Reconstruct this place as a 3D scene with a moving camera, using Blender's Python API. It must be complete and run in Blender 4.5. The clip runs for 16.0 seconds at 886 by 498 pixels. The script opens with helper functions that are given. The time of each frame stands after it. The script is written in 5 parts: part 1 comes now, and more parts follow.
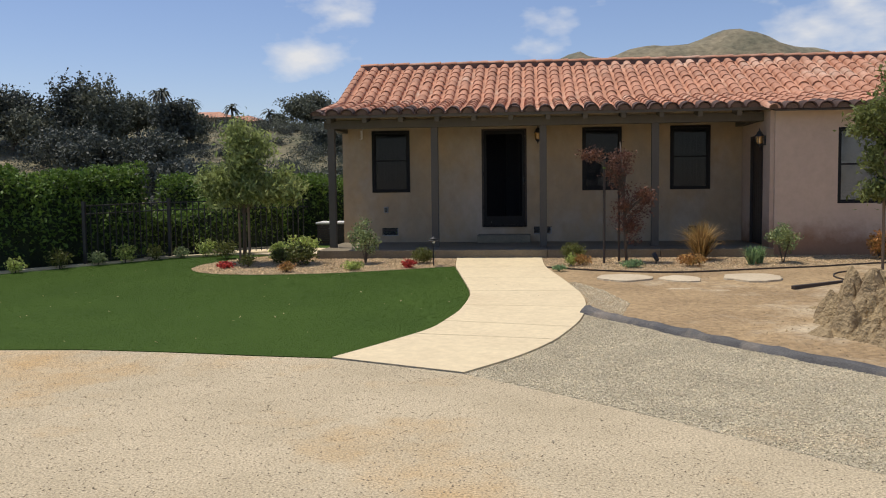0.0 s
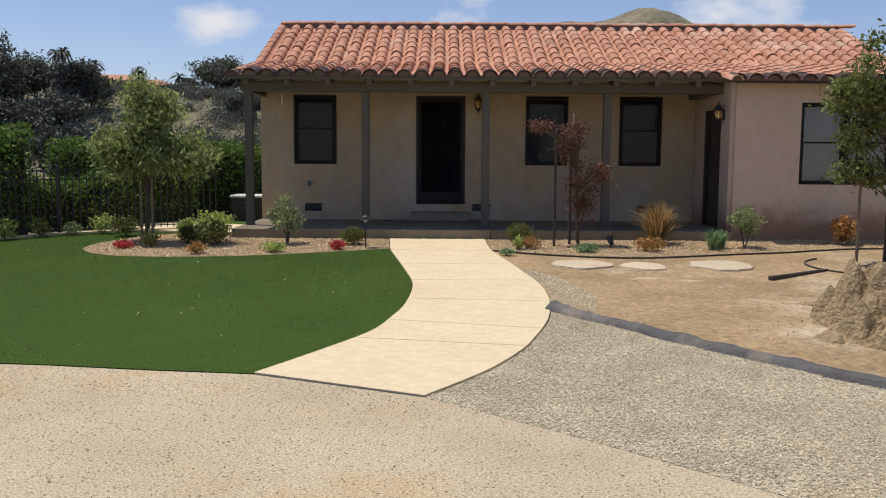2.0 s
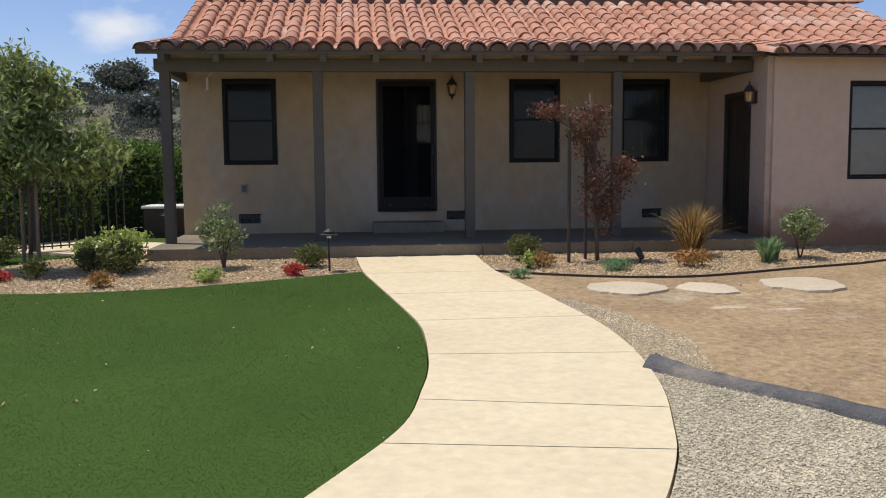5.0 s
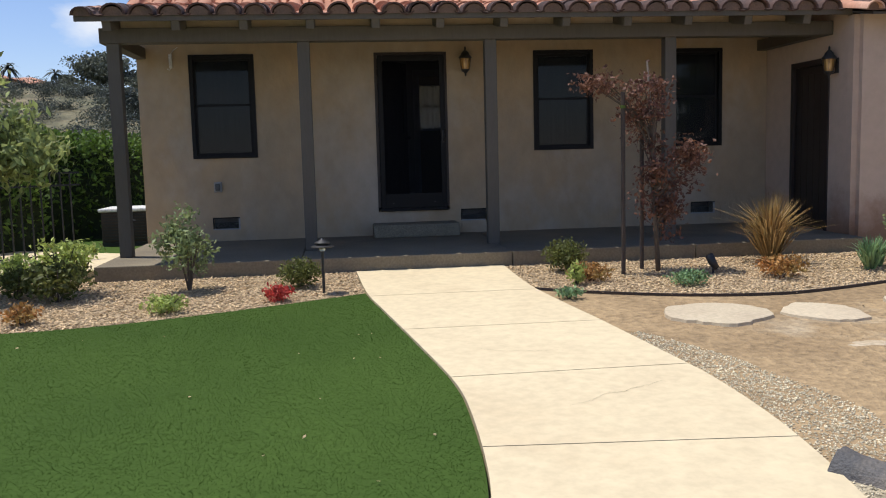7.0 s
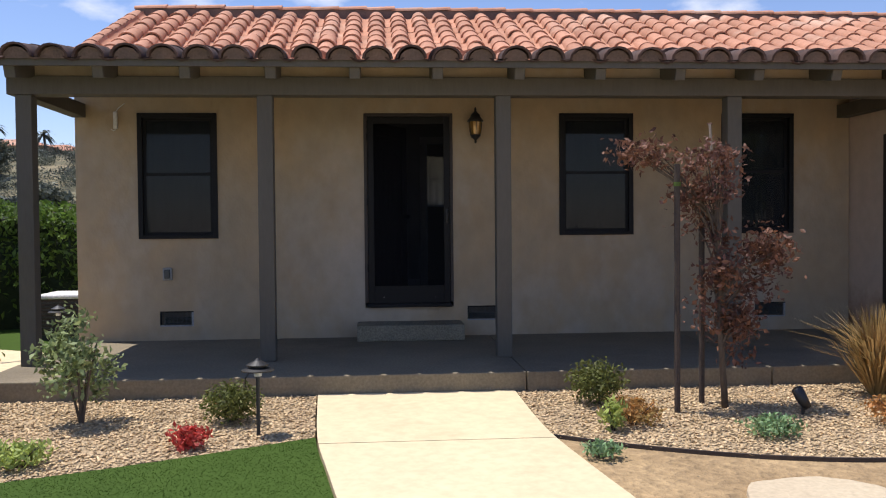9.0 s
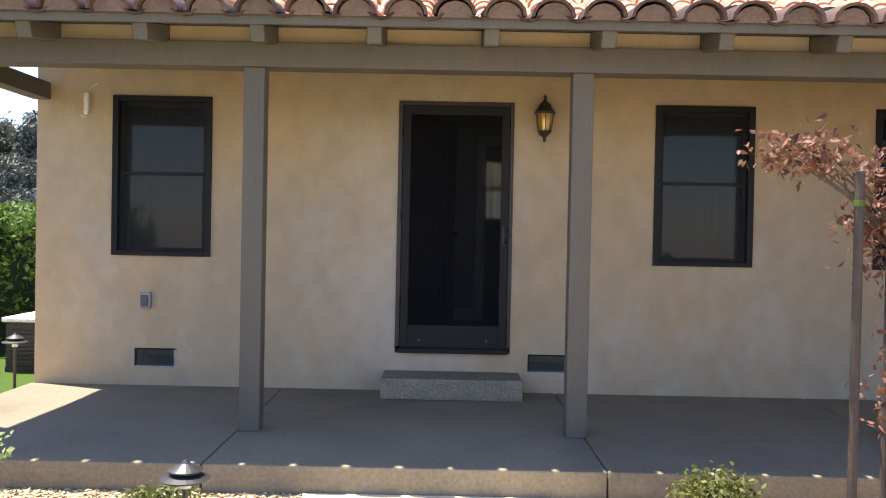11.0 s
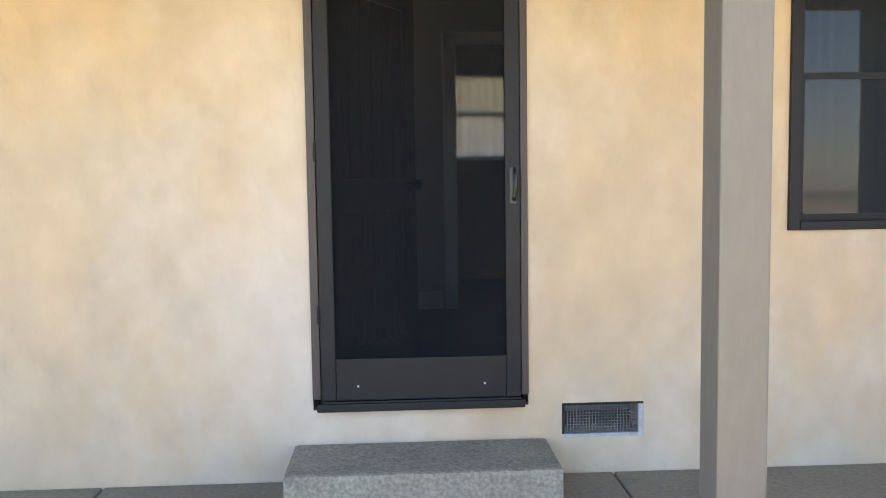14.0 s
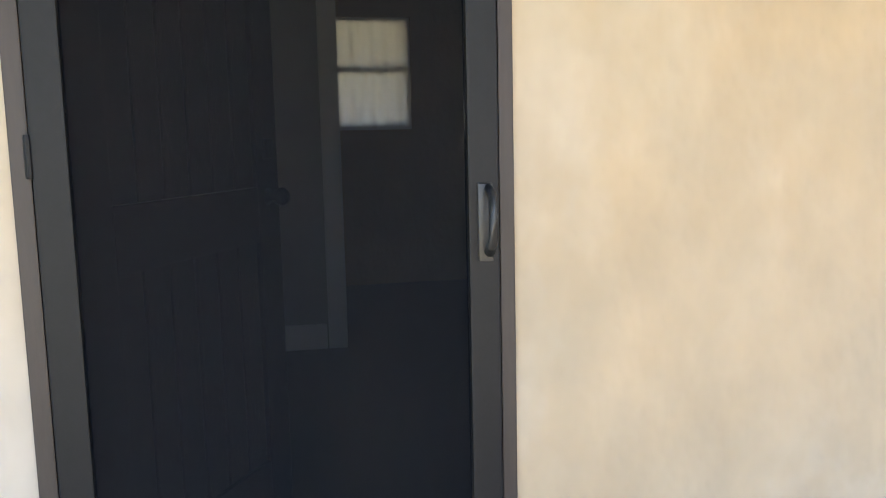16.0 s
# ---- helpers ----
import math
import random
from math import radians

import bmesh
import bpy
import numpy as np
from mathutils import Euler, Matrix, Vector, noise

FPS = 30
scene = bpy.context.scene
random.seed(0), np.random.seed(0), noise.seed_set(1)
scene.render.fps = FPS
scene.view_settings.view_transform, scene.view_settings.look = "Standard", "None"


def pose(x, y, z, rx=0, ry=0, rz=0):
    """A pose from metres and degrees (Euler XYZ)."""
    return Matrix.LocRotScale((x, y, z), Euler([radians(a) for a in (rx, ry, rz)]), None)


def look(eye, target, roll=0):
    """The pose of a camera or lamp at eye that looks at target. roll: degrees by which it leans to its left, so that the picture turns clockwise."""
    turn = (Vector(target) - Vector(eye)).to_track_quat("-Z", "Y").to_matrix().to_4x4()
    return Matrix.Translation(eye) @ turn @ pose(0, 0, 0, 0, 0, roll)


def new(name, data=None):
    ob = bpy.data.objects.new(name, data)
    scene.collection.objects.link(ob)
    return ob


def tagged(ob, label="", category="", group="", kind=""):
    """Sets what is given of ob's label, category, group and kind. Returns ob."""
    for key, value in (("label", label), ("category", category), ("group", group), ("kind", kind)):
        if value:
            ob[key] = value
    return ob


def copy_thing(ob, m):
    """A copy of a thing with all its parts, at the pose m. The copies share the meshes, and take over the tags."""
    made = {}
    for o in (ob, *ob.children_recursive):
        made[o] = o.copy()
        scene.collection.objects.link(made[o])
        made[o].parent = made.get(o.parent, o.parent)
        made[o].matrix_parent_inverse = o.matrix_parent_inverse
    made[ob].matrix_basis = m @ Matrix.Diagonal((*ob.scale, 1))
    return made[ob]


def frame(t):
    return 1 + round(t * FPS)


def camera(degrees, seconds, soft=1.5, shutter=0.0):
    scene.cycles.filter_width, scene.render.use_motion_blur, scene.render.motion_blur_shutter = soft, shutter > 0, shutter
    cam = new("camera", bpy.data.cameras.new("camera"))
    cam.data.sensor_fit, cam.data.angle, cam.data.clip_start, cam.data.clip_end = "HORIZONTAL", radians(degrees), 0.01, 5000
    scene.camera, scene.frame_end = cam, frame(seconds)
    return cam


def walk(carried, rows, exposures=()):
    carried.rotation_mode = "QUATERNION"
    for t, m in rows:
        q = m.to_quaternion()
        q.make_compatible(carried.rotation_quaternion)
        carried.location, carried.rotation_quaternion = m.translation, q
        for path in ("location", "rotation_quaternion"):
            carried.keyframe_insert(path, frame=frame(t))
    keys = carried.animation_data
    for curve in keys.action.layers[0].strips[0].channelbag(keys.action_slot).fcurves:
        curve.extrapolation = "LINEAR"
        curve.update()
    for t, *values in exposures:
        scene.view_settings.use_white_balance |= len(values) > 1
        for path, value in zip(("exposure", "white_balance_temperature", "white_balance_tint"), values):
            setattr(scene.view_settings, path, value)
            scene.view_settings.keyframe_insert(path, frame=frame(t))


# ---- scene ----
cam = camera(53.8, 16.0, soft=1.1)
PATH = [
    (0, (0.811, -0.083, 1.628), (0.615, 1.903, 1.487), -0.7),
    (0.5, (0.73, 0.272, 1.629), (0.642, 2.264, 1.472), -1.0),
    (1, (0.661, 0.657, 1.617), (0.64, 2.65, 1.448), -0.3),
    (1.5, (0.528, 1.079, 1.629), (0.511, 3.069, 1.437), 0.7),
    (2, (0.364, 1.538, 1.639), (0.363, 3.527, 1.434), 0.4),
    (2.5, (0.247, 2.01, 1.605), (0.259, 4.004, 1.452), 0.8),
    (3, (0.08, 2.482, 1.63), (0.145, 4.478, 1.509), 0.1),
    (5.5, (-0.581, 5.224, 1.496), (-0.38, 7.204, 1.295), -0.4),
    (6, (-0.606, 5.753, 1.512), (-0.442, 7.743, 1.386), -0.6),
    (6.5, (-0.647, 6.366, 1.528), (-0.492, 8.356, 1.398), -0.5),
    (7, (-0.622, 6.948, 1.532), (-0.403, 8.924, 1.312), -1.5),
    (7.5, (-0.503, 7.542, 1.543), (-0.269, 9.511, 1.277), -1.2),
    (8, (-0.388, 8.104, 1.561), (-0.151, 10.078, 1.341), -1.5),
    (8.5, (-0.204, 8.649, 1.608), (-0.019, 10.633, 1.439), -1.2),
    (9, (-0.046, 9.175, 1.649), (0.104, 11.168, 1.594), -0.5),
    (9.5, (0.088, 9.689, 1.681), (0.202, 11.685, 1.664), -0.8),
    (10, (0.185, 10.259, 1.731), (0.232, 12.258, 1.708), 0.1),
    (12.5, (0.258, 13.019, 1.752), (0.232, 15.018, 1.681), 1.4),
    (13, (0.248, 13.639, 1.73), (0.292, 15.63, 1.541), 0.6),
    (13.5, (0.246, 14.206, 1.757), (0.305, 16.2, 1.621), 0.4),
    (14, (0.206, 14.769, 1.785), (0.308, 16.759, 1.621), -0.8),
    (14.5, (0.198, 15.323, 1.77), (0.389, 17.302, 1.554), -0.8),
    (15, (0.192, 15.862, 1.806), (0.44, 17.84, 1.637), -0.7),
    (15.5, (0.194, 16.374, 1.858), (0.549, 18.335, 1.695), -1.5),
    (16, (0.281, 16.831, 1.93), (0.665, 18.775, 1.662), -1.3),
]
EXPOSURES = [(0.0, 0.1, 6600, 11), (3.0, 0.15, 6450, 12), (5.5, 0.22, 6150, 12), (6.0, 0.32, 6100, 11), (6.5, 0.4, 6100, 11), (7.0, 0.32, 6150, 11), (8.0, 0.28, 6200, 13),
             (9.0, 0.55, 6250, 14), (10.0, 1.08, 6300, 13), (12.5, 3.18, 6800, 12), (13.0, 3.38, 6800, 10), (14.0, 3.48, 6850, 7), (15.0, 3.45, 6800, 5), (16.0, 3.6, 6650, 4)]
walk(cam, [(t, look(eye, target, roll)) for t, eye, target, roll in PATH], EXPOSURES)

# ---- world and sun ----
SUN_WAY = Vector((-0.29, 0.115, 1.0)).normalized()
world = bpy.data.worlds.new("sky")
scene.world = world
world.use_nodes = True
wt = world.node_tree
wt.nodes.clear()
w_out = wt.nodes.new("ShaderNodeOutputWorld")
w_bg = wt.nodes.new("ShaderNodeBackground")
w_sky = wt.nodes.new("ShaderNodeTexSky")
w_sky.sky_type = "NISHITA"
w_sky.sun_disc = False
w_sky.sun_elevation = math.asin(SUN_WAY.z)
w_sky.sun_rotation = math.atan2(SUN_WAY.x, SUN_WAY.y)
w_sky.air_density, w_sky.dust_density, w_sky.ozone_density = 1.0, 0.15, 3.0
w_tc = wt.nodes.new("ShaderNodeTexCoord")
w_map = wt.nodes.new("ShaderNodeMapping")
w_map.inputs["Scale"].default_value = (2.4, 2.4, 5.0)
w_map.inputs["Location"].default_value = (0.55, 0.2, 0.35)
w_noise = wt.nodes.new("ShaderNodeTexNoise")
w_noise.inputs["Scale"].default_value = 2.6
w_noise.inputs["Detail"].default_value = 7
w_noise.inputs["Roughness"].default_value = 0.52
w_ramp = wt.nodes.new("ShaderNodeValToRGB")
w_ramp.color_ramp.elements[0].position = 0.585
w_ramp.color_ramp.elements[1].position = 0.74
w_mix = wt.nodes.new("ShaderNodeMix")
w_mix.data_type = "RGBA"
w_mix.inputs["B"].default_value = (7.5, 7.7, 8.0, 1)
wt.links.new(w_tc.outputs["Generated"], w_map.inputs["Vector"])
wt.links.new(w_map.outputs["Vector"], w_noise.inputs["Vector"])
wt.links.new(w_noise.outputs["Fac"], w_ramp.inputs["Fac"])
wt.links.new(w_ramp.outputs["Color"], w_mix.inputs["Factor"])
w_hue = wt.nodes.new("ShaderNodeMix")
w_hue.data_type, w_hue.blend_type = "RGBA", "MULTIPLY"
w_hue.inputs["Factor"].default_value = 1.0
w_hue.inputs["B"].default_value = (1.06, 1.01, 1.12, 1)
wt.links.new(w_sky.outputs["Color"], w_hue.inputs["A"])
wt.links.new(w_hue.outputs["Result"], w_mix.inputs["A"])
wt.links.new(w_mix.outputs["Result"], w_bg.inputs["Color"])
w_bg.inputs["Strength"].default_value = 0.092
wt.links.new(w_bg.outputs["Background"], w_out.inputs["Surface"])
sun_data = bpy.data.lights.new("sun", "SUN")
sun_data.energy, sun_data.angle, sun_data.color = 3.75, radians(0.55), (1.0, 0.95, 0.86)
sun = new("sun", sun_data)
sun.matrix_world = look(Vector((0, 10, 0)) + SUN_WAY * 40, (0, 10, 0))


# ---- materials ----
def mat(name, c1, c2, scale=3.0, fine=60.0, rough=0.85, bump=0.3, dist=0.01, c3=None, spots=0.0, metal=0.0, vary=0.0, island=0.0,
        stretch=(1, 1, 1), trans=0.0, grain=0.2, spec=0.5, foot=None):
    """A surface of two colours blended by a broad noise, with finer grain, optional third-colour stains and relief."""
    m = bpy.data.materials.new(name)
    m.use_nodes = True
    nt = m.node_tree
    n, l = nt.nodes, nt.links
    b = n["Principled BSDF"]
    tc = n.new("ShaderNodeTexCoord")
    mp = n.new("ShaderNodeMapping")
    mp.inputs["Scale"].default_value = stretch
    l.new(tc.outputs["Object"], mp.inputs["Vector"])

    def tex(s, detail=5, roughness=0.6):
        t = n.new("ShaderNodeTexNoise")
        t.inputs["Scale"].default_value, t.inputs["Detail"].default_value, t.inputs["Roughness"].default_value = s, detail, roughness
        l.new(mp.outputs["Vector"], t.inputs["Vector"])
        return t

    def ramp(src, lo, hi):
        r = n.new("ShaderNodeMapRange")
        r.inputs["From Min"].default_value, r.inputs["From Max"].default_value = lo, hi
        l.new(src, r.inputs["Value"])
        return r.outputs["Result"]

    def mix(f, a, bb, mode="MIX"):
        x = n.new("ShaderNodeMix")
        x.data_type, x.blend_type = "RGBA", mode
        for key, v in (("Factor", f), ("A", a), ("B", bb)):
            if isinstance(v, (int, float)):
                x.inputs[key].default_value = v
            elif isinstance(v, tuple):
                x.inputs[key].default_value = (*v, 1)
            else:
                l.new(v, x.inputs[key])
        return x.outputs["Result"]

    big, small = tex(scale), tex(fine, 3)
    col = mix(ramp(big.outputs["Fac"], 0.32, 0.68), c1, c2)
    if c3:
        st = tex(scale * 0.37, 6, 0.65)
        col = mix(ramp(st.outputs["Fac"], 0.62 - spots, 0.74 - spots * 0.5), col, c3)
    if foot:
        # soil splashed up against the foot of the wall, with a ragged edge
        sep = n.new("ShaderNodeSeparateXYZ")
        l.new(tc.outputs["Object"], sep.inputs["Vector"])
        rag = tex(2.3, 7, 0.7)
        up = n.new("ShaderNodeMath")
        up.operation = "MULTIPLY_ADD"
        up.inputs[1].default_value = -0.9
        l.new(rag.outputs["Fac"], up.inputs[0])
        l.new(sep.outputs["Z"], up.inputs[2])
        sp = n.new("ShaderNodeMapRange")
        sp.inputs["From Min"].default_value, sp.inputs["From Max"].default_value = foot[0], foot[1]
        sp.inputs["To Min"].default_value, sp.inputs["To Max"].default_value = 0.85, 0.0
        l.new(up.outputs["Value"], sp.inputs["Value"])
        col = mix(sp.outputs["Result"], col, foot[2])
    gr = n.new("ShaderNodeMapRange")
    gr.inputs["From Min"].default_value, gr.inputs["From Max"].default_value = 0.3, 0.7
    gr.inputs["To Min"].default_value, gr.inputs["To Max"].default_value = 1 - grain, 1 + grain
    l.new(small.outputs["Fac"], gr.inputs["Value"])
    hsv = n.new("ShaderNodeHueSaturation")
    l.new(col, hsv.inputs["Color"])
    val = gr.outputs["Result"]
    for amount, node, out in ((vary, "ShaderNodeObjectInfo", "Random"), (island, "ShaderNodeNewGeometry", "Random Per Island")):
        if amount:
            src = n.new(node)
            r = n.new("ShaderNodeMapRange")
            r.inputs["To Min"].default_value, r.inputs["To Max"].default_value = 1 - amount, 1 + amount
            l.new(src.outputs[out], r.inputs["Value"])
            mu = n.new("ShaderNodeMath")
            mu.operation = "MULTIPLY"
            l.new(val, mu.inputs[0])
            l.new(r.outputs["Result"], mu.inputs[1])
            val = mu.outputs["Value"]
    l.new(val, hsv.inputs["Value"])
    l.new(hsv.outputs["Color"], b.inputs["Base Color"])
    b.inputs["Roughness"].default_value, b.inputs["Metallic"].default_value = rough, metal
    b.inputs["Specular IOR Level"].default_value = spec
    if bump:
        bp = n.new("ShaderNodeBump")
        bp.inputs["Strength"].default_value, bp.inputs["Distance"].default_value = bump, dist
        add = n.new("ShaderNodeMath")
        l.new(big.outputs["Fac"], add.inputs[0])
        l.new(small.outputs["Fac"], add.inputs[1])
        l.new(add.outputs["Value"], bp.inputs["Height"])
        l.new(bp.outputs["Normal"], b.inputs["Normal"])
    if trans:
        tr = n.new("ShaderNodeBsdfTranslucent")
        l.new(hsv.outputs["Color"], tr.inputs["Color"])
        ms = n.new("ShaderNodeMixShader")
        ms.inputs["Fac"].default_value = trans
        l.new(b.outputs["BSDF"], ms.inputs[1])
        l.new(tr.outputs["BSDF"], ms.inputs[2])
        l.new(ms.outputs["Shader"], n["Material Output"].inputs["Surface"])
    return m


def sheer(name, color, clear, rough, gloss=0.0):
    """A see-through sheet: insect screen, glass or thin cloth; clear is the share of light that passes straight through."""
    m = bpy.data.materials.new(name)
    m.use_nodes = True
    n, l = m.node_tree.nodes, m.node_tree.links
    b = n["Principled BSDF"]
    b.inputs["Base Color"].default_value, b.inputs["Roughness"].default_value = (*color, 1), rough
    b.inputs["Specular IOR Level"].default_value = 0.08
    tr = n.new("ShaderNodeBsdfTransparent")
    ms = n.new("ShaderNodeMixShader")
    ms.inputs["Fac"].default_value = clear
    l.new(b.outputs["BSDF"], ms.inputs[1])
    l.new(tr.outputs["BSDF"], ms.inputs[2])
    last = ms.outputs["Shader"]
    if gloss:
        g = n.new("ShaderNodeBsdfGlossy")
        g.inputs["Roughness"].default_value = 0.02
        fr = n.new("ShaderNodeFresnel")
        fr.inputs["IOR"].default_value = 1.0 + gloss
        m2 = n.new("ShaderNodeMixShader")
        l.new(fr.outputs["Fac"], m2.inputs["Fac"])
        l.new(last, m2.inputs[1])
        l.new(g.outputs["BSDF"], m2.inputs[2])
        last = m2.outputs["Shader"]
    l.new(last, n["Material Output"].inputs["Surface"])
    return m


STUCCO = mat("stucco", (0.455, 0.335, 0.205), (0.405, 0.33, 0.235), 1.7, 6, 0.9, 0.5, 0.03, (0.47, 0.405, 0.325), 0.13, stretch=(1, 1, 0.7), grain=0.07)
STUCCO_WING = mat("wing stucco", (0.60, 0.46, 0.345), (0.56, 0.435, 0.34), 1.0, 8, 0.9, 0.3, 0.015, (0.54, 0.41, 0.31), 0.02, grain=0.06, foot=(0.08, 0.50, (0.30, 0.155, 0.08)))
WOOD = mat("grey-brown painted timber", (0.120, 0.106, 0.085), (0.102, 0.091, 0.075), 2.5, 40, 0.65, 0.08, 0.003, stretch=(1, 1, 0.2), grain=0.08, spec=0.3)
DECK = mat("dark roof boards", (0.10, 0.085, 0.075), (0.07, 0.06, 0.055), 2.0, 30, 0.8, 0.2, 0.005)
BRONZE = mat("dark bronze aluminium", (0.0125, 0.0122, 0.0135), (0.0100, 0.0098, 0.0110), 5, 80, 0.5, 0.05, 0.001, grain=0.08, spec=0.2)
TRIMDARK = mat("dark brown painted casing", (0.040, 0.026, 0.021), (0.028, 0.020, 0.017), 4, 60, 0.55, 0.15, 0.003, stretch=(1, 1, 0.15), grain=0.15)
TILE = mat("terracotta", (0.53, 0.272, 0.175), (0.45, 0.215, 0.13), 2.6, 30, 0.85, 0.25, 0.004, (0.60, 0.40, 0.29), 0.11, vary=0.14, island=0.14, grain=0.12, spec=0.3)
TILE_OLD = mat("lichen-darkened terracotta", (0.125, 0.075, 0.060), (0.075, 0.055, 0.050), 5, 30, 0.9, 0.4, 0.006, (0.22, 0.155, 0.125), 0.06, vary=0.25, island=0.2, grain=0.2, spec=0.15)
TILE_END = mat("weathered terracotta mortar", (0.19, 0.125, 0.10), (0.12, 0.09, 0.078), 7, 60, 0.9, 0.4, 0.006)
CONC = mat("porch concrete", (0.25, 0.208, 0.142), (0.205, 0.172, 0.12), 1.6, 45, 0.85, 0.3, 0.004, (0.165, 0.138, 0.10), 0.08, grain=0.16, spec=0.12)
STEPC = mat("pitted grey concrete", (0.285, 0.25, 0.18), (0.215, 0.19, 0.14), 6, 60, 0.9, 0.8, 0.01, (0.11, 0.098, 0.08), 0.08, grain=0.3, spec=0.15)
PATHC = mat("cream concrete", (0.68, 0.56, 0.355), (0.62, 0.505, 0.32), 1.3, 12, 0.8, 0.15, 0.006, (0.58, 0.46, 0.285), 0.07, grain=0.08, spec=0.3)
AGG = mat("exposed aggregate drive", (0.51, 0.42, 0.28), (0.42, 0.345, 0.225), 0.9, 65, 0.9, 0.8, 0.010, (0.47, 0.305, 0.135), 0.11, grain=0.45, spec=0.2)
GRAVEL = mat("crushed grey gravel", (0.60, 0.515, 0.355), (0.42, 0.36, 0.245), 1.5, 36, 0.95, 1.0, 0.045, (0.50, 0.385, 0.235), 0.05, grain=0.5, spec=0.2)
PEBBLE = mat("gravel chips", (0.68, 0.59, 0.41), (0.51, 0.435, 0.30), 5, 30, 0.9, 0.2, 0.004, island=0.38, spec=0.15)
DIRT = mat("bare soil", (0.41, 0.285, 0.148), (0.27, 0.182, 0.092), 0.9, 14, 0.95, 1.0, 0.05, (0.54, 0.45, 0.31), 0.08, grain=0.28)
SPECK = mat("drive pebbles", (0.54, 0.435, 0.29), (0.31, 0.25, 0.17), 9, 30, 0.85, 0.0, island=0.5, spec=0.2)
CLAY = mat("dug clay", (0.36, 0.27, 0.15), (0.26, 0.19, 0.11), 2.5, 22, 0.95, 1.0, 0.04, spec=0.2)
BARK = mat("wood mulch bed", (0.52, 0.385, 0.23), (0.39, 0.285, 0.165), 5, 40, 0.95, 1.0, 0.03, grain=0.4)
CHIP = mat("wood chips", (0.65, 0.48, 0.285), (0.50, 0.36, 0.205), 6, 40, 0.9, 0.2, 0.003, island=0.35, spec=0.2)
TURF = mat("turf backing", (0.056, 0.096, 0.018), (0.045, 0.080, 0.015), 0.7, 40, 0.95, 0.3, 0.006, grain=0.12, spec=0.1)
BLADE = mat("turf blades", (0.061, 0.107, 0.019), (0.047, 0.087, 0.016), 0.5, 3, 0.95, 0.0, 0.0, island=0.1, trans=0.45, grain=0.06, spec=0.1)
EARTH = mat("dry ground", (0.30, 0.24, 0.15), (0.22, 0.19, 0.11), 0.05, 2, 0.95, 0.5, 0.05)
STONE = mat("pale flagstone", (0.58, 0.48, 0.325), (0.51, 0.41, 0.28), 2.5, 30, 0.85, 0.4, 0.008, vary=0.1, grain=0.12)
FABRIC = mat("black landscape fabric", (0.105, 0.10, 0.097), (0.065, 0.062, 0.060), 4, 60, 0.55, 0.6, 0.02, (0.24, 0.20, 0.155), 0.12, spec=0.35)
BLACKMETAL = mat("black metal", (0.02, 0.02, 0.021), (0.03, 0.028, 0.027), 9, 70, 0.45, 0.05, 0.001)
EDGING = mat("dark board edging", (0.07, 0.05, 0.038), (0.045, 0.034, 0.028), 3, 40, 0.8, 0.3, 0.005)
TRUNK = mat("bark", (0.13, 0.10, 0.075), (0.085, 0.065, 0.05), 9, 50, 0.9, 0.7, 0.01, stretch=(1, 1, 0.25))
STAKE = mat("weathered stake wood", (0.24, 0.17, 0.11), (0.17, 0.125, 0.085), 6, 40, 0.85, 0.3, 0.005, stretch=(1, 1, 0.2))
POWDER = mat("white lime dust", (0.55, 0.46, 0.33), (0.45, 0.345, 0.215), 5, 30, 0.95, 0.3, 0.004)
WHITE = mat("white plastic", (0.72, 0.71, 0.69), (0.66, 0.65, 0.63), 6, 40, 0.5, 0.0)
GREYBOX = mat("grey metal box", (0.33, 0.33, 0.32), (0.27, 0.27, 0.265), 6, 50, 0.5, 0.1, 0.002)
INWALL = mat("interior wall paint", (0.40, 0.39, 0.36), (0.37, 0.36, 0.335), 2, 10, 0.8, 0.03, 0.002, grain=0.03)
INTRIM = mat("interior white trim", (0.68, 0.67, 0.64), (0.64, 0.63, 0.61), 3, 10, 0.5, 0.0, grain=0.03)
INFLOOR = mat("dark floor boards", (0.10, 0.075, 0.055), (0.07, 0.052, 0.04), 3, 40, 0.4, 0.1, 0.002, stretch=(6, 0.5, 1))
DOORWOOD = mat("dark stained door", (0.030, 0.020, 0.016), (0.022, 0.016, 0.013), 4, 50, 0.4, 0.1, 0.002, stretch=(1, 1, 0.2))
CURTAIN = mat("pale curtain", (0.72, 0.72, 0.70), (0.64, 0.65, 0.64), 4, 60, 0.9, 0.1, 0.002, stretch=(6, 6, 0.4), trans=0.6, grain=0.05)
SCREEN = sheer("insect screen", (0.0082, 0.0085, 0.0100), 0.54, 0.8)
GLASS = sheer("window glass", (0.02, 0.024, 0.026), 0.72, 0.1, 0.50)
SOLAR = sheer("solar screen", (0.013, 0.016, 0.019), 0.14, 0.5, 0.30)
LENS = sheer("amber lantern glass", (0.55, 0.32, 0.10), 0.35, 0.15, 0.45)
VENTWIRE = mat("dull grey wire", (0.10, 0.105, 0.10), (0.07, 0.075, 0.072), 9, 70, 0.6, 0.0)
BULB = bpy.data.materials.new("lit bulb")
BULB.use_nodes = True
BULB.node_tree.nodes["Principled BSDF"].inputs["Emission Color"].default_value = (1.0, 0.62, 0.25, 1)
BULB.node_tree.nodes["Principled BSDF"].inputs["Emission Strength"].default_value = 0.35


def leafmat(name, a, b, tr=0.3):
    return mat(name, a, b, 3.0, 20, 0.6, 0.0, 0.0, island=0.45, trans=tr, grain=0.08, spec=0.3)


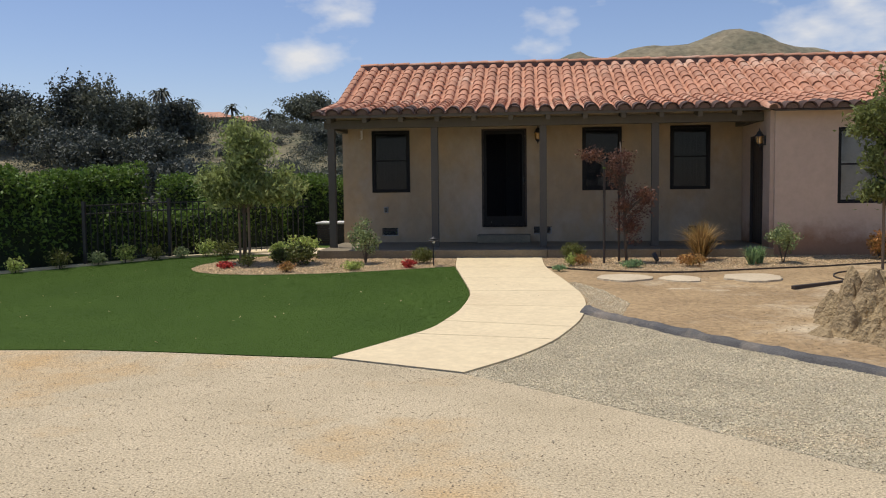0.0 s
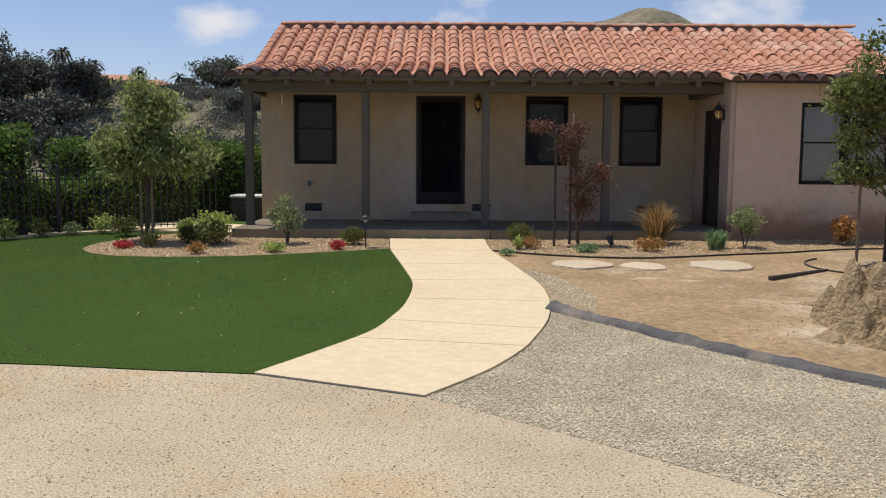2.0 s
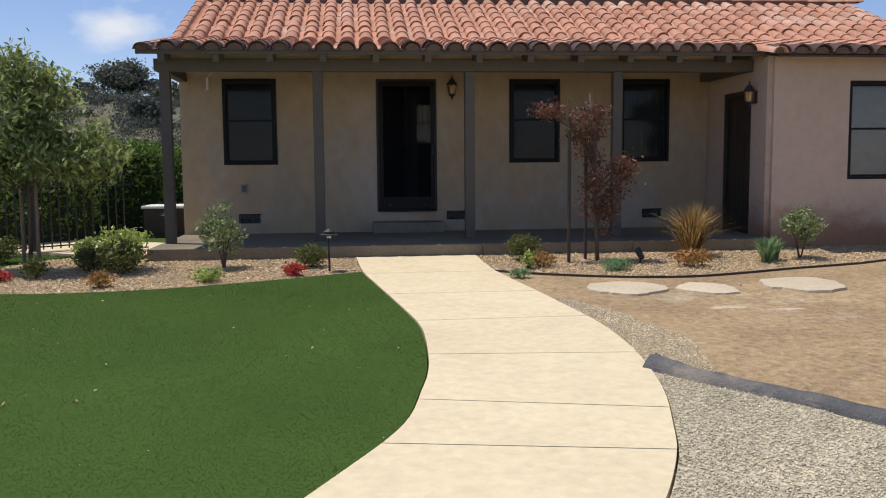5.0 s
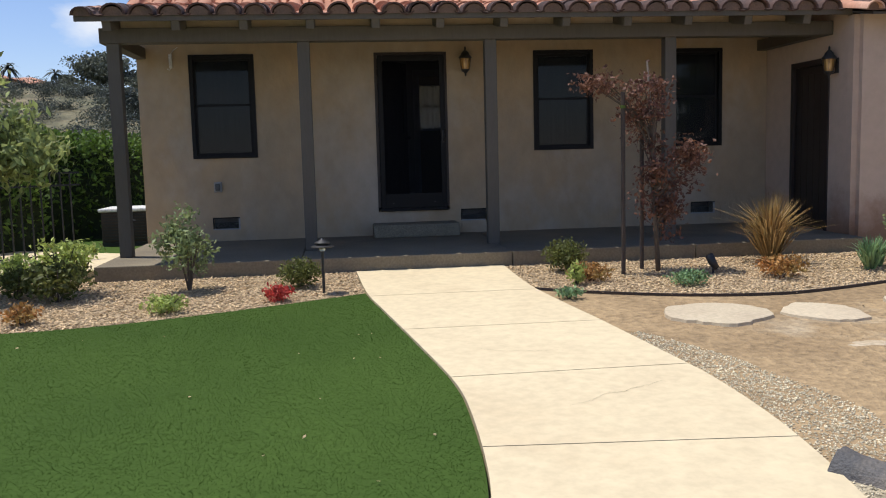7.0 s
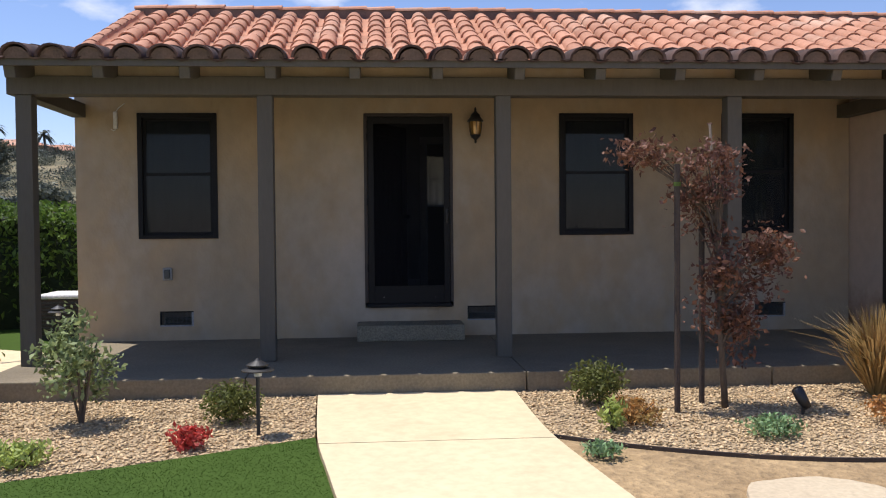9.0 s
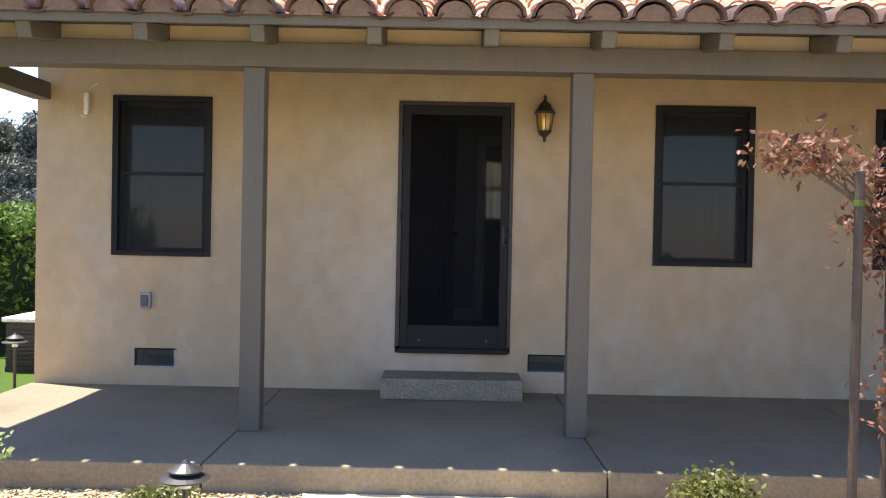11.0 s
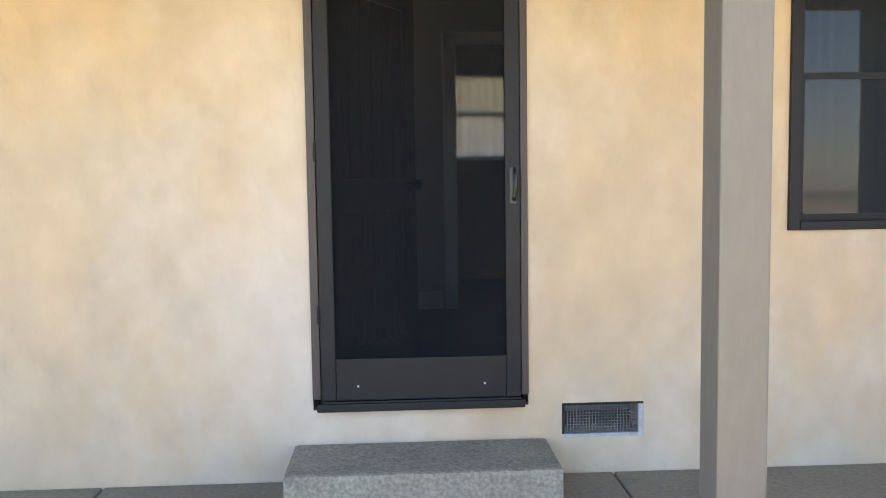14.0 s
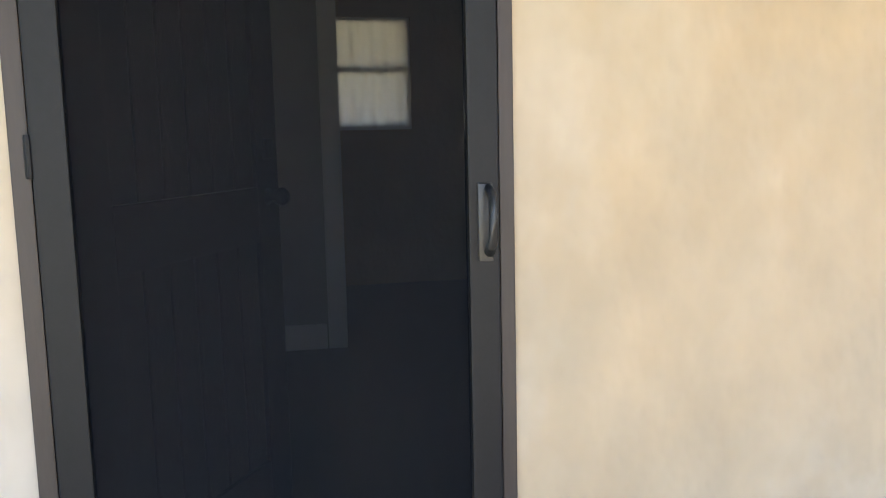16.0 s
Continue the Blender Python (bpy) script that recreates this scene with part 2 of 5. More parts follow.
L_TREE = leafmat("fresh green leaves", (0.37, 0.41, 0.15), (0.22, 0.27, 0.09), 0.4)
L_HEDGE = leafmat("hedge leaves", (0.15, 0.23, 0.042), (0.085, 0.15, 0.027), 0.35)
L_DARK = leafmat("dark green leaves", (0.12, 0.14, 0.035), (0.15, 0.155, 0.04))
L_OLIVE = leafmat("grey-green leaves", (0.32, 0.37, 0.16), (0.22, 0.27, 0.12))
L_LIME = leafmat("pale green leaves", (0.47, 0.53, 0.15), (0.34, 0.41, 0.11))
L_RED = leafmat("red leaves", (0.62, 0.09, 0.065), (0.46, 0.055, 0.045))
L_ORANGE = leafmat("orange leaves", (0.48, 0.21, 0.07), (0.33, 0.25, 0.08))
L_PURPLE = leafmat("bronze-purple leaves", (0.23, 0.11, 0.06), (0.13, 0.062, 0.05))
L_RUST = leafmat("rusty grass blades", (0.42, 0.26, 0.105), (0.30, 0.23, 0.09))
L_BLUE = leafmat("blue-green leaves", (0.28, 0.40, 0.19), (0.17, 0.28, 0.13))
L_FAR = leafmat("far dark foliage", (0.090, 0.100, 0.080), (0.065, 0.076, 0.062), 0.15)
# near-black green: the shade deep between hedge leaves, put into the colour
SHADE_CORE = mat("hedge core shade", (0.022, 0.034, 0.010), (0.016, 0.026, 0.008), 3, 12, 0.9, 0.6, 0.05)
L_FAR2 = leafmat("far grey-green foliage", (0.155, 0.165, 0.115), (0.115, 0.125, 0.09), 0.15)
L_GLOSS = leafmat("glossy mid-green leaves", (0.23, 0.26, 0.08), (0.12, 0.15, 0.045), 0.3)
HILL = mat("dry scrub hillside", (0.23, 0.185, 0.105), (0.12, 0.115, 0.06), 0.22, 1.1, 0.95, 0.8, 0.4, (0.055, 0.062, 0.035), 0.16, grain=0.4)
HILLFAR = mat("far grassy hill", (0.225, 0.185, 0.115), (0.125, 0.12, 0.075), 0.035, 0.25, 0.95, 0.6, 1.0, (0.075, 0.085, 0.06), 0.12, grain=0.35)


# ---- mesh helpers ----
def ground_z(y):
    """The yard rises gently from the drive to the house."""
    return max(0.0, min(y, 16.3) - 7.4) * 0.0341


def thing(name, loc, label, category, group="", kind=""):
    ob = new(name)
    ob.location = loc
    ob.empty_display_size = 0.1
    return tagged(ob, label, category, group, kind)


def mesh_of(bm, name, material, smooth=False):
    me = bpy.data.meshes.new(name)
    bm.normal_update()
    bm.to_mesh(me)
    bm.free()
    me.materials.append(material)
    if smooth:
        me.shade_smooth()
    return me


def part(name, bm, material, parent=None, label="", smooth=False):
    """Links a bmesh given in world places as one mesh object, under a thing or part where parent is given."""
    off = Vector()
    p = parent
    while p is not None:
        off += p.location
        p = p.parent
    bmesh.ops.translate(bm, verts=bm.verts, vec=-off)
    ob = new(name, mesh_of(bm, name, material, smooth))
    ob.parent = parent
    if label:
        ob["label"] = label
    return ob


def box(bm, x0, x1, y0, y1, z0, z1, bevel=0.0):
    r = bmesh.ops.create_cube(bm, size=1.0)
    vs = r["verts"]
    for v in vs:
        v.co = Vector((x0 + (v.co.x + 0.5) * (x1 - x0), y0 + (v.co.y + 0.5) * (y1 - y0), z0 + (v.co.z + 0.5) * (z1 - z0)))
    if bevel:
        es = list({e for v in vs for e in v.link_edges})
        bmesh.ops.bevel(bm, geom=es, offset=bevel, segments=2, affect="EDGES", profile=0.6)
    return bm


def boxed(x0, x1, y0, y1, z0, z1, bevel=0.0):
    return box(bmesh.new(), x0, x1, y0, y1, z0, z1, bevel)


def tube(bm, pts, radii, seg=7):
    """A round limb through points, with its radius at each."""
    rings = []
    for i, p in enumerate(pts):
        p = Vector(p)
        way = (Vector(pts[min(i + 1, len(pts) - 1)]) - Vector(pts[max(i - 1, 0)])).normalized()
        a = way.orthogonal().normalized()
        b = way.cross(a)
        r = radii[i] if hasattr(radii, "__len__") else radii
        rings.append([bm.verts.new(p + (a * math.cos(k * 2 * math.pi / seg) + b * math.sin(k * 2 * math.pi / seg)) * r) for k in range(seg)])
    for q, s in zip(rings, rings[1:]):
        best = min(range(seg), key=lambda o: (s[o].co - q[0].co).length)
        for k in range(seg):
            bm.faces.new((q[k], q[(k + 1) % seg], s[(k + 1 + best) % seg], s[(k + best) % seg]))
    bm.faces.new(rings[0][::-1])
    bm.faces.new(rings[-1])
    return bm


def lathe(bm, cx, cy, prof, seg=16):
    """A turned body: profile of (radius, height)."""
    rings = [[bm.verts.new((cx + r * math.cos(k * 2 * math.pi / seg), cy + r * math.sin(k * 2 * math.pi / seg), z)) for k in range(seg)] for r, z in prof]
    for q, s in zip(rings, rings[1:]):
        for k in range(seg):
            bm.faces.new((q[k], q[(k + 1) % seg], s[(k + 1) % seg], s[k]))
    bm.faces.new(rings[0][::-1])
    bm.faces.new(rings[-1])
    return bm


def curve(pts, n=8):
    """Points of a smooth line through the given ones."""
    out = []
    p = [Vector(q) for q in pts]
    for i in range(len(p) - 1):
        a, b, c, d = p[max(i - 1, 0)], p[i], p[i + 1], p[min(i + 2, len(p) - 1)]
        for k in range(n):
            t = k / n
            out.append(0.5 * (2 * b + (c - a) * t + (2 * a - 5 * b + 4 * c - d) * t * t + (3 * b - a - 3 * c + d) * t ** 3))
    return out + [p[-1]]


def sheet(name, outline, lift, material, depth=0.12, label="", category="ground", parent=None):
    """A piece of ground that follows the yard's slope, with its sides going down into the soil."""
    bm = bmesh.new()
    f = bm.faces.new([bm.verts.new((x, y, 0)) for x, y in outline])
    for cut in (7.4, 16.3):
        bmesh.ops.bisect_plane(bm, geom=bm.verts[:] + bm.edges[:] + bm.faces[:], plane_co=(0, cut, 0), plane_no=(0, 1, 0))
    bmesh.ops.recalc_face_normals(bm, faces=bm.faces)
    if sum(q.normal.z for q in bm.faces) < 0:
        bmesh.ops.reverse_faces(bm, faces=bm.faces)
    edges = [e for e in bm.edges if e.is_boundary]
    r = bmesh.ops.extrude_edge_only(bm, edges=edges)
    low = {v for v in r["geom"] if isinstance(v, bmesh.types.BMVert)}
    for v in bm.verts:
        v.co.z = ground_z(v.co.y) + lift - (depth if v in low else 0)
    bmesh.ops.recalc_face_normals(bm, faces=bm.faces)
    ob = part(name, bm, material, parent)
    return tagged(ob, label, category, "", "structure")


def inside(x, y, poly):
    hit = False
    j = len(poly) - 1
    for i in range(len(poly)):
        (xi, yi), (xj, yj) = poly[i], poly[j]
        if (yi > y) != (yj > y) and x < (xj - xi) * (y - yi) / (yj - yi) + xi:
            hit = not hit
        j = i
    return hit


def soup(name, verts, faces, material, parent=None):
    """Many small loose pieces as one mesh, from arrays of corners and equal-sided faces."""
    me = bpy.data.meshes.new(name)
    verts = np.asarray(verts, dtype=np.float32).reshape(-1, 3)
    faces = np.asarray(faces, dtype=np.int32)
    k = faces.shape[1]
    me.vertices.add(len(verts))
    me.vertices.foreach_set("co", verts.ravel())
    me.loops.add(faces.size)
    me.loops.foreach_set("vertex_index", faces.ravel())
    me.polygons.add(len(faces))
    me.polygons.foreach_set("loop_start", np.arange(0, faces.size, k, dtype=np.int32))
    me.update(calc_edges=True)
    me.validate()
    me.materials.append(material)
    ob = new(name, me)
    ob.parent = parent
    return ob


rng = np.random.default_rng(7)


def leaf_soup(name, centres, size, material, parent, droop=0.2, slim=0.5):
    """One small folded leaf at each centre (places relative to the parent)."""
    c = np.asarray(centres, dtype=float).reshape(-1, 3)
    n = len(c)
    d = rng.normal(size=(n, 3))
    d[:, 2] -= droop
    d /= np.linalg.norm(d, axis=1)[:, None]
    u = np.cross(d, rng.normal(size=(n, 3)))
    u /= np.linalg.norm(u, axis=1)[:, None] + 1e-9
    w = np.cross(d, u)
    s = size * rng.uniform(0.6, 1.3, size=(n, 1))
    a, b = c - d * s * 0.5, c + d * s * 0.5
    m1 = c + u * s * slim * 0.5 + w * s * 0.10
    m2 = c - u * s * slim * 0.5 + w * s * 0.10
    v = np.stack([a, m1, b, m2], axis=1).reshape(-1, 3)
    base = np.arange(n)[:, None] * 4
    return soup(name, v, np.concatenate([base + [0, 1, 2], base + [0, 2, 3]]), material, parent)


def blob_points(n, rx, ry, rz, cz, shell=0.45, clumps=0):
    """Leaf places in an uneven crown: clumps of leaves inside an ellipsoid, denser to its outside."""
    if clumps:
        q = rng.normal(size=(clumps, 3))
        q /= np.linalg.norm(q, axis=1)[:, None]
        q *= rng.uniform(0.35, 0.95, size=(clumps, 1))
        p = q[rng.integers(0, clumps, n)] + rng.normal(size=(n, 3)) * 0.17
    else:
        p = rng.normal(size=(n, 3))
        p /= np.linalg.norm(p, axis=1)[:, None]
        p *= rng.uniform(shell, 1.0, size=(n, 1)) * rng.uniform(0.75, 1.1, size=(n, 1))
    return p * (rx, ry, rz) + (0, 0, cz)


# ---- ground ----
PATH_L = [(-1.06, 7.98), (-0.68, 8.63), (-0.29, 9.38), (-0.13, 10.05), (-0.04, 10.6), (0.005, 11.4), (-0.01, 12.0), (-0.13, 12.85), (-0.33, 14.1), (-0.45, 14.9), (-0.53, 16.14)]
PATH_R = [(0.235, 7.44), (0.70, 8.09), (1.02, 8.72), (1.19, 9.21), (1.40, 10.0), (1.52, 10.95), (1.52, 11.8), (1.45, 12.4), (1.31, 13.4), (1.18, 14.2), (1.08, 15.0), (1.05, 16.14)]
LEFT_LINE = [(p.x, p.y) for p in curve([(x, y, 0) for x, y in PATH_L])]
RIGHT_LINE = [(p.x, p.y) for p in curve([(x, y, 0) for x, y in PATH_R])]


def along(line, y):
    return float(np.interp(y, [q[1] for q in line], [q[0] for q in line]))


BED_L_EDGE = [(p.x, p.y) for p in curve([(-0.47, 14.92, 0), (-1.2, 14.57, 0), (-1.89, 14.27, 0), (-2.65, 14.02, 0), (-3.45, 13.91, 0), (-4.2, 13.95, 0), (-4.75, 14.2, 0), (-5.1, 14.75, 0), (-5.05, 15.5, 0), (-4.6, 16.3, 0)])]
BED_R_EDGE = [(p.x, p.y) for p in curve([(1.10, 14.82, 0), (1.6, 14.52, 0), (2.3, 14.24, 0), (3.0, 14.12, 0), (3.6, 14.2, 0), (4.75, 14.57, 0), (5.58, 14.8, 0), (6.27, 15.08, 0), (7.4, 15.35, 0), (12.0, 15.7, 0)])]
FENCE_LINE = [(-13.0, 9.6), (-8.35, 14.1), (-7.3, 15.2), (-6.2, 16.42), (-5.0, 17.35), (-3.9, 18.3)]

bm = bmesh.new()
ys = [-60, -20, 7.4, 16.3, 30, 60, 120, 400, 3000]
xs = [-3000, -300, -60, -20, 0, 20, 60, 300, 3000]
vv = [[bm.verts.new((x, y, ground_z(y) - 0.07)) for x in xs] for y in ys]
for j in range(len(ys) - 1):
    for i in range(len(xs) - 1):
        bm.faces.new((vv[j][i], vv[j][i + 1], vv[j + 1][i + 1], vv[j + 1][i]))
tagged(part("ground", bm, EARTH), "dry tan earth of the yard and beyond", "ground", "", "structure")

LAWN = [(-14.0, 8.0), (-4.56, 8.24), (-3.67, 8.27), (-2.75, 8.19), (-1.83, 8.06), (-1.075, 7.98)] + [(x - 0.012, y) for x, y in LEFT_LINE if 8.0 < y < 14.9] + BED_L_EDGE + [(-4.4, 17.0), (-5.0, 17.2), (-6.2, 16.3), (-7.3, 15.05), (-8.25, 14.0), (-13.0, 9.5), (-14, 8.5)]
DRIVE = [(-40, -30), (40, -30), (40, -28), (9.0, -1.0), (5.0, 2.8), (2.77, 4.91), (2.2, 5.52), (1.8, 5.95), (1.09, 6.66), (0.235, 7.43), (-1.06, 7.965), (-1.83, 8.045), (-2.75, 8.175), (-3.67, 8.255), (-4.56, 8.225), (-14.0, 7.985), (-40, 7.9)]
TARP_LINE = curve([(1.50, 10.45, 0), (1.74, 10.05, 0), (2.06, 9.66, 0), (2.44, 9.10, 0), (2.80, 8.66, 0), (3.12, 8.30, 0), (3.52, 7.82, 0), (4.3, 7.1, 0), (6.5, 5.4, 0)])
GRAVEL_AREA = [(x + 0.012, y) for x, y in RIGHT_LINE if y < 10.4] + [(p.x, p.y) for p in TARP_LINE] + [(9.0, 3.0), (13, 0), (9.0, -0.98), (5.01, 2.81), (2.78, 4.92), (2.21, 5.53), (1.81, 5.96), (1.10, 6.67), (0.25, 7.42)]
DIRT_AREA = [(x + 0.012, y) for x, y in RIGHT_LINE if 10.4 <= y < 14.8] + BED_R_EDGE + [(14, 15.6), (14, 0.5), (9.0, 3.02)] + [(p.x + 0.005, p.y + 0.005) for p in reversed(TARP_LINE)]
BED_R = [(1.07, 16.14)] + [(x + 0.012, y) for x, y in reversed(RIGHT_LINE) if 14.85 < y < 16.1] + BED_R_EDGE + [(12.0, 16.44), (5.25, 16.44), (5.25, 16.14)]
BED_L = [(-0.54, 16.14)] + [(x - 0.012, y) for x, y in reversed(LEFT_LINE) if 14.95 < y < 16.1] + [(x, y + 0.004) for x, y in BED_L_EDGE] + [(-4.2, 17.0), (-3.9, 17.0), (-3.24, 17.0), (-3.24, 16.14)]
sheet("driveway", DRIVE, 0.0, AGG, label="tan exposed-aggregate driveway with dusty stains", category="driveway")
sheet("lawn", LAWN, 0.005, TURF, label="dense green artificial turf lawn with a curved edge", category="lawn")
sheet("gravel", GRAVEL_AREA, -0.003, GRAVEL, label="crushed grey gravel ground beside the driveway", category="gravel")
sheet("soil", DIRT_AREA, -0.012, DIRT, label="bare brown unplanted soil with dusty patches", category="soil")
sheet("mulch_bed", BED_R, 0.0, BARK, label="planting bed covered in tan wood mulch", category="flower bed")
sheet("mulch_bed", BED_L, 0.0, BARK, label="planting bed covered in tan wood mulch", category="flower bed")
sheet("pavement", [(-3.3, 17.0), (-4.2, 17.0), (-4.6, 17.2), (-9.0, 20.6), (-9.0, 21.6), (-3.3, 18.6)], 0.02, PATHC, label="pale concrete side walk beside the house", category="pavement")
sheet("lawn", [(-3.3, 18.62), (-9.0, 21.62), (-9, 24), (-3.3, 24)], 0.0, TURF, label="green turf strip beside the house", category="lawn")

# ---- cream concrete path in slabs ----
path_root = thing("path", (0, 12, ground_z(12)), "curving cream concrete garden path with scored joints", "path", "", "structure")
JOINTS = [(7.98, 7.44), (9.12, 8.86), (9.86, 9.53), (10.94, 10.82), (12.11, 12.13), (13.41, 13.41), (14.75, 14.75), (16.14, 16.14)]
for (la, ra), (lb, rb) in zip(JOINTS, JOINTS[1:]):
    bm = bmesh.new()
    g = 0.005
    n = 12
    rows = []
    for k in range(n + 1):
        yl = la + g + (lb - la - 2 * g) * k / n
        yr = ra + g + (rb - ra - 2 * g) * k / n
        xl, xr = along(LEFT_LINE, yl), along(RIGHT_LINE, yr)
        rows.append([bm.verts.new((xl + (xr - xl) * q, yl + (yr - yl) * q, ground_z(yl + (yr - yl) * q) + 0.012)) for q in (0, 0.33, 0.67, 1)])
    for q, s in zip(rows, rows[1:]):
        for i in range(3):
            bm.faces.new((q[i], q[i + 1], s[i + 1], s[i]))
    r = bmesh.ops.extrude_edge_only(bm, edges=[e for e in bm.edges if e.is_boundary])
    for v in r["geom"]:
        if isinstance(v, bmesh.types.BMVert):
            v.co.z -= 0.11
    rim = [e for e in bm.edges if len(e.link_faces) == 2 and abs(e.link_faces[0].normal.dot(e.link_faces[1].normal)) < 0.5 and max(v.co.z for v in e.verts) > 0]
    part("slab", bm, PATHC, path_root)

# ---- house shell ----
WALL_Y, WING_Y, PORCH_Z, PORCH_Y = 18.565, 16.45, 0.455, 16.15
RIDGE_Y, RIDGE_Z, KINK_Y, KINK_Z, EAVE_Z = 21.41, 4.52, 18.7, 3.40, 3.0
STEEP = (RIDGE_Z - KINK_Z) / (RIDGE_Y - KINK_Y)
SHALLOW = (KINK_Z - EAVE_Z) / (KINK_Y - 16.44)


def roof_z(y):
    """The deck's height: steep over the rooms, flattening over the porch, alike on both sides of the ridge."""
    y = RIDGE_Y - abs(y - RIDGE_Y)
    return RIDGE_Z - STEEP * (RIDGE_Y - y) if y > KINK_Y else KINK_Z - SHALLOW * (KINK_Y - y)


def wall_cells(bm, a0, a1, z0, z1, holes, place, top=None):
    """A thick wall with openings. place(a, d, z) gives the world place at a along the wall and depth share d."""
    A = sorted({a0, a1, *[h[0] for h in holes], *[h[1] for h in holes]})
    Z = sorted({z0, z1, *[h[2] for h in holes], *[h[3] for h in holes]})
    full = {}
    for i in range(len(A) - 1):
        for k in range(len(Z) - 1):
            ca, cz = (A[i] + A[i + 1]) / 2, (Z[k] + Z[k + 1]) / 2
            full[i, k] = not any(h[0] < ca < h[1] and h[2] < cz < h[3] for h in holes)
    memo = {}

    def v(i, d, k):
        key = (i, d, k)
        if key not in memo:
            z = Z[k]
            if top and k == len(Z) - 1:
                z = top(A[i])
            memo[key] = bm.verts.new(place(A[i], d, z))
        return memo[key]
    for (i, k), solid in full.items():
        if not solid:
            continue
        for d in (0, 1):
            bm.faces.new((v(i, d, k), v(i + 1, d, k), v(i + 1, d, k + 1), v(i, d, k + 1)))
        for di, dk, e0, e1 in ((-1, 0, (i, k), (i, k + 1)), (1, 0, (i + 1, k), (i + 1, k + 1)), (0, -1, (i, k), (i + 1, k)), (0, 1, (i, k + 1), (i + 1, k + 1))):
            if not full.get((i + di, k + dk)):
                bm.faces.new((v(e0[0], 0, e0[1]), v(e1[0], 0, e1[1]), v(e1[0], 1, e1[1]), v(e0[0], 1, e0[1])))
    bmesh.ops.recalc_face_normals(bm, faces=bm.faces)
    return bm


def round_corner(bm, x, y, r=0.05):
    es = [e for e in bm.edges if all(abs(q.co.x - x) < 1e-4 and abs(q.co.y - y) < 1e-4 for q in e.verts)]
    if es:
        bmesh.ops.bevel(bm, geom=es, offset=r, segments=4, affect="EDGES")


WINDOWS = [(-2.54, -1.72), (1.935, 2.752), (3.745, 4.562)]
WIN_Z0, WIN_Z1 = 1.528, 2.848
DOOR = (-0.18, 0.772, 0.77, 2.846)
VENTS = [(-2.34, -1.99, 0.60, 0.762), (0.922, 1.292, 0.615, 0.772), (4.13, 4.48, 0.60, 0.762)]
holes = [(a, b, WIN_Z0, WIN_Z1) for a, b in WINDOWS] + [DOOR] + VENTS
bm = wall_cells(bmesh.new(), -3.185, 5.21, 0.2, roof_z(WALL_Y) - 0.04, holes, lambda a, d, z: (a, WALL_Y + 0.22 * d, z))
round_corner(bm, -3.185, WALL_Y, 0.03)
tagged(part("wall_front", bm, STUCCO), "hand-troweled tan stucco wall under the porch roof", "wall", "", "structure")
bm = wall_cells(bmesh.new(), WALL_Y + 0.222, 23.8, 0.2, 3.0, [], lambda a, d, z: (-3.185 + 0.2 * d, a, z), top=lambda a: roof_z(a) - 0.04)
tagged(part("wall_side", bm, STUCCO), "tan stucco gable side wall of the house", "wall", "", "structure")
bm = wall_cells(bmesh.new(), -2.983, 9.0, 0.2, roof_z(23.6) - 0.04, [(0.72, 1.40, 1.95, 2.80)], lambda a, d, z: (a, 23.6 + 0.2 * d, z))
tagged(part("wall_back", bm, STUCCO), "tan stucco rear wall of the house", "wall", "", "structure")
# wing
WING_WIN = (6.40, 7.95, 1.25, 2.63)
SIDE_DOOR = (17.0, 17.9, PORCH_Z, 2.55)
bm = wall_cells(bmesh.new(), 5.22, 9.0, 0.15, roof_z(WING_Y) - 0.03, [WING_WIN], lambda a, d, z: (a, WING_Y + 0.2 * d, z))
round_corner(bm, 5.22, WING_Y, 0.07)
tagged(part("wall_wing", bm, STUCCO_WING), "tan stucco wall of the projecting wing with soil-splashed foot", "wall", "", "structure")
bm = wall_cells(bmesh.new(), WING_Y + 0.202, WALL_Y + 0.22, 0.15, 3.0, [SIDE_DOOR], lambda a, d, z: (5.22 + 0.2 * d, a, z), top=lambda a: roof_z(a) - 0.04)
tagged(part("wall_wing_side", bm, STUCCO_WING), "tan stucco side wall of the wing, facing the porch", "wall", "", "structure")
bm = wall_cells(bmesh.new(), WING_Y + 0.202, 23.8, 0.15, 3.0, [], lambda a, d, z: (9.0 - 0.2 * d, a, z), top=lambda a: roof_z(a) - 0.04)
tagged(part("wall_end", bm, STUCCO_WING), "tan stucco end wall of the wing", "wall", "", "structure")

# porch slab with a score line, and the step
porch = thing("porch", (1, 17.3, 0.3), "raised grey concrete porch slab with worn front edge", "porch", "", "structure")
for x0, x1 in ((-3.2, -1.103), (-1.095, 1.148), (1.156, 3.2), (3.208, 5.215)):
    bm = boxed(x0, x1, PORCH_Y, WALL_Y - 0.002, 0.1, PORCH_Z, 0.012)
    part("slab", bm, CONC, porch)
bm = boxed(-0.265, 0.85, 18.13, WALL_Y - 0.003, PORCH_Z, 0.622, 0.02)
tagged(part("step", bm, STEPC), "rough pitted grey concrete step below the door", "step", "", "structure")

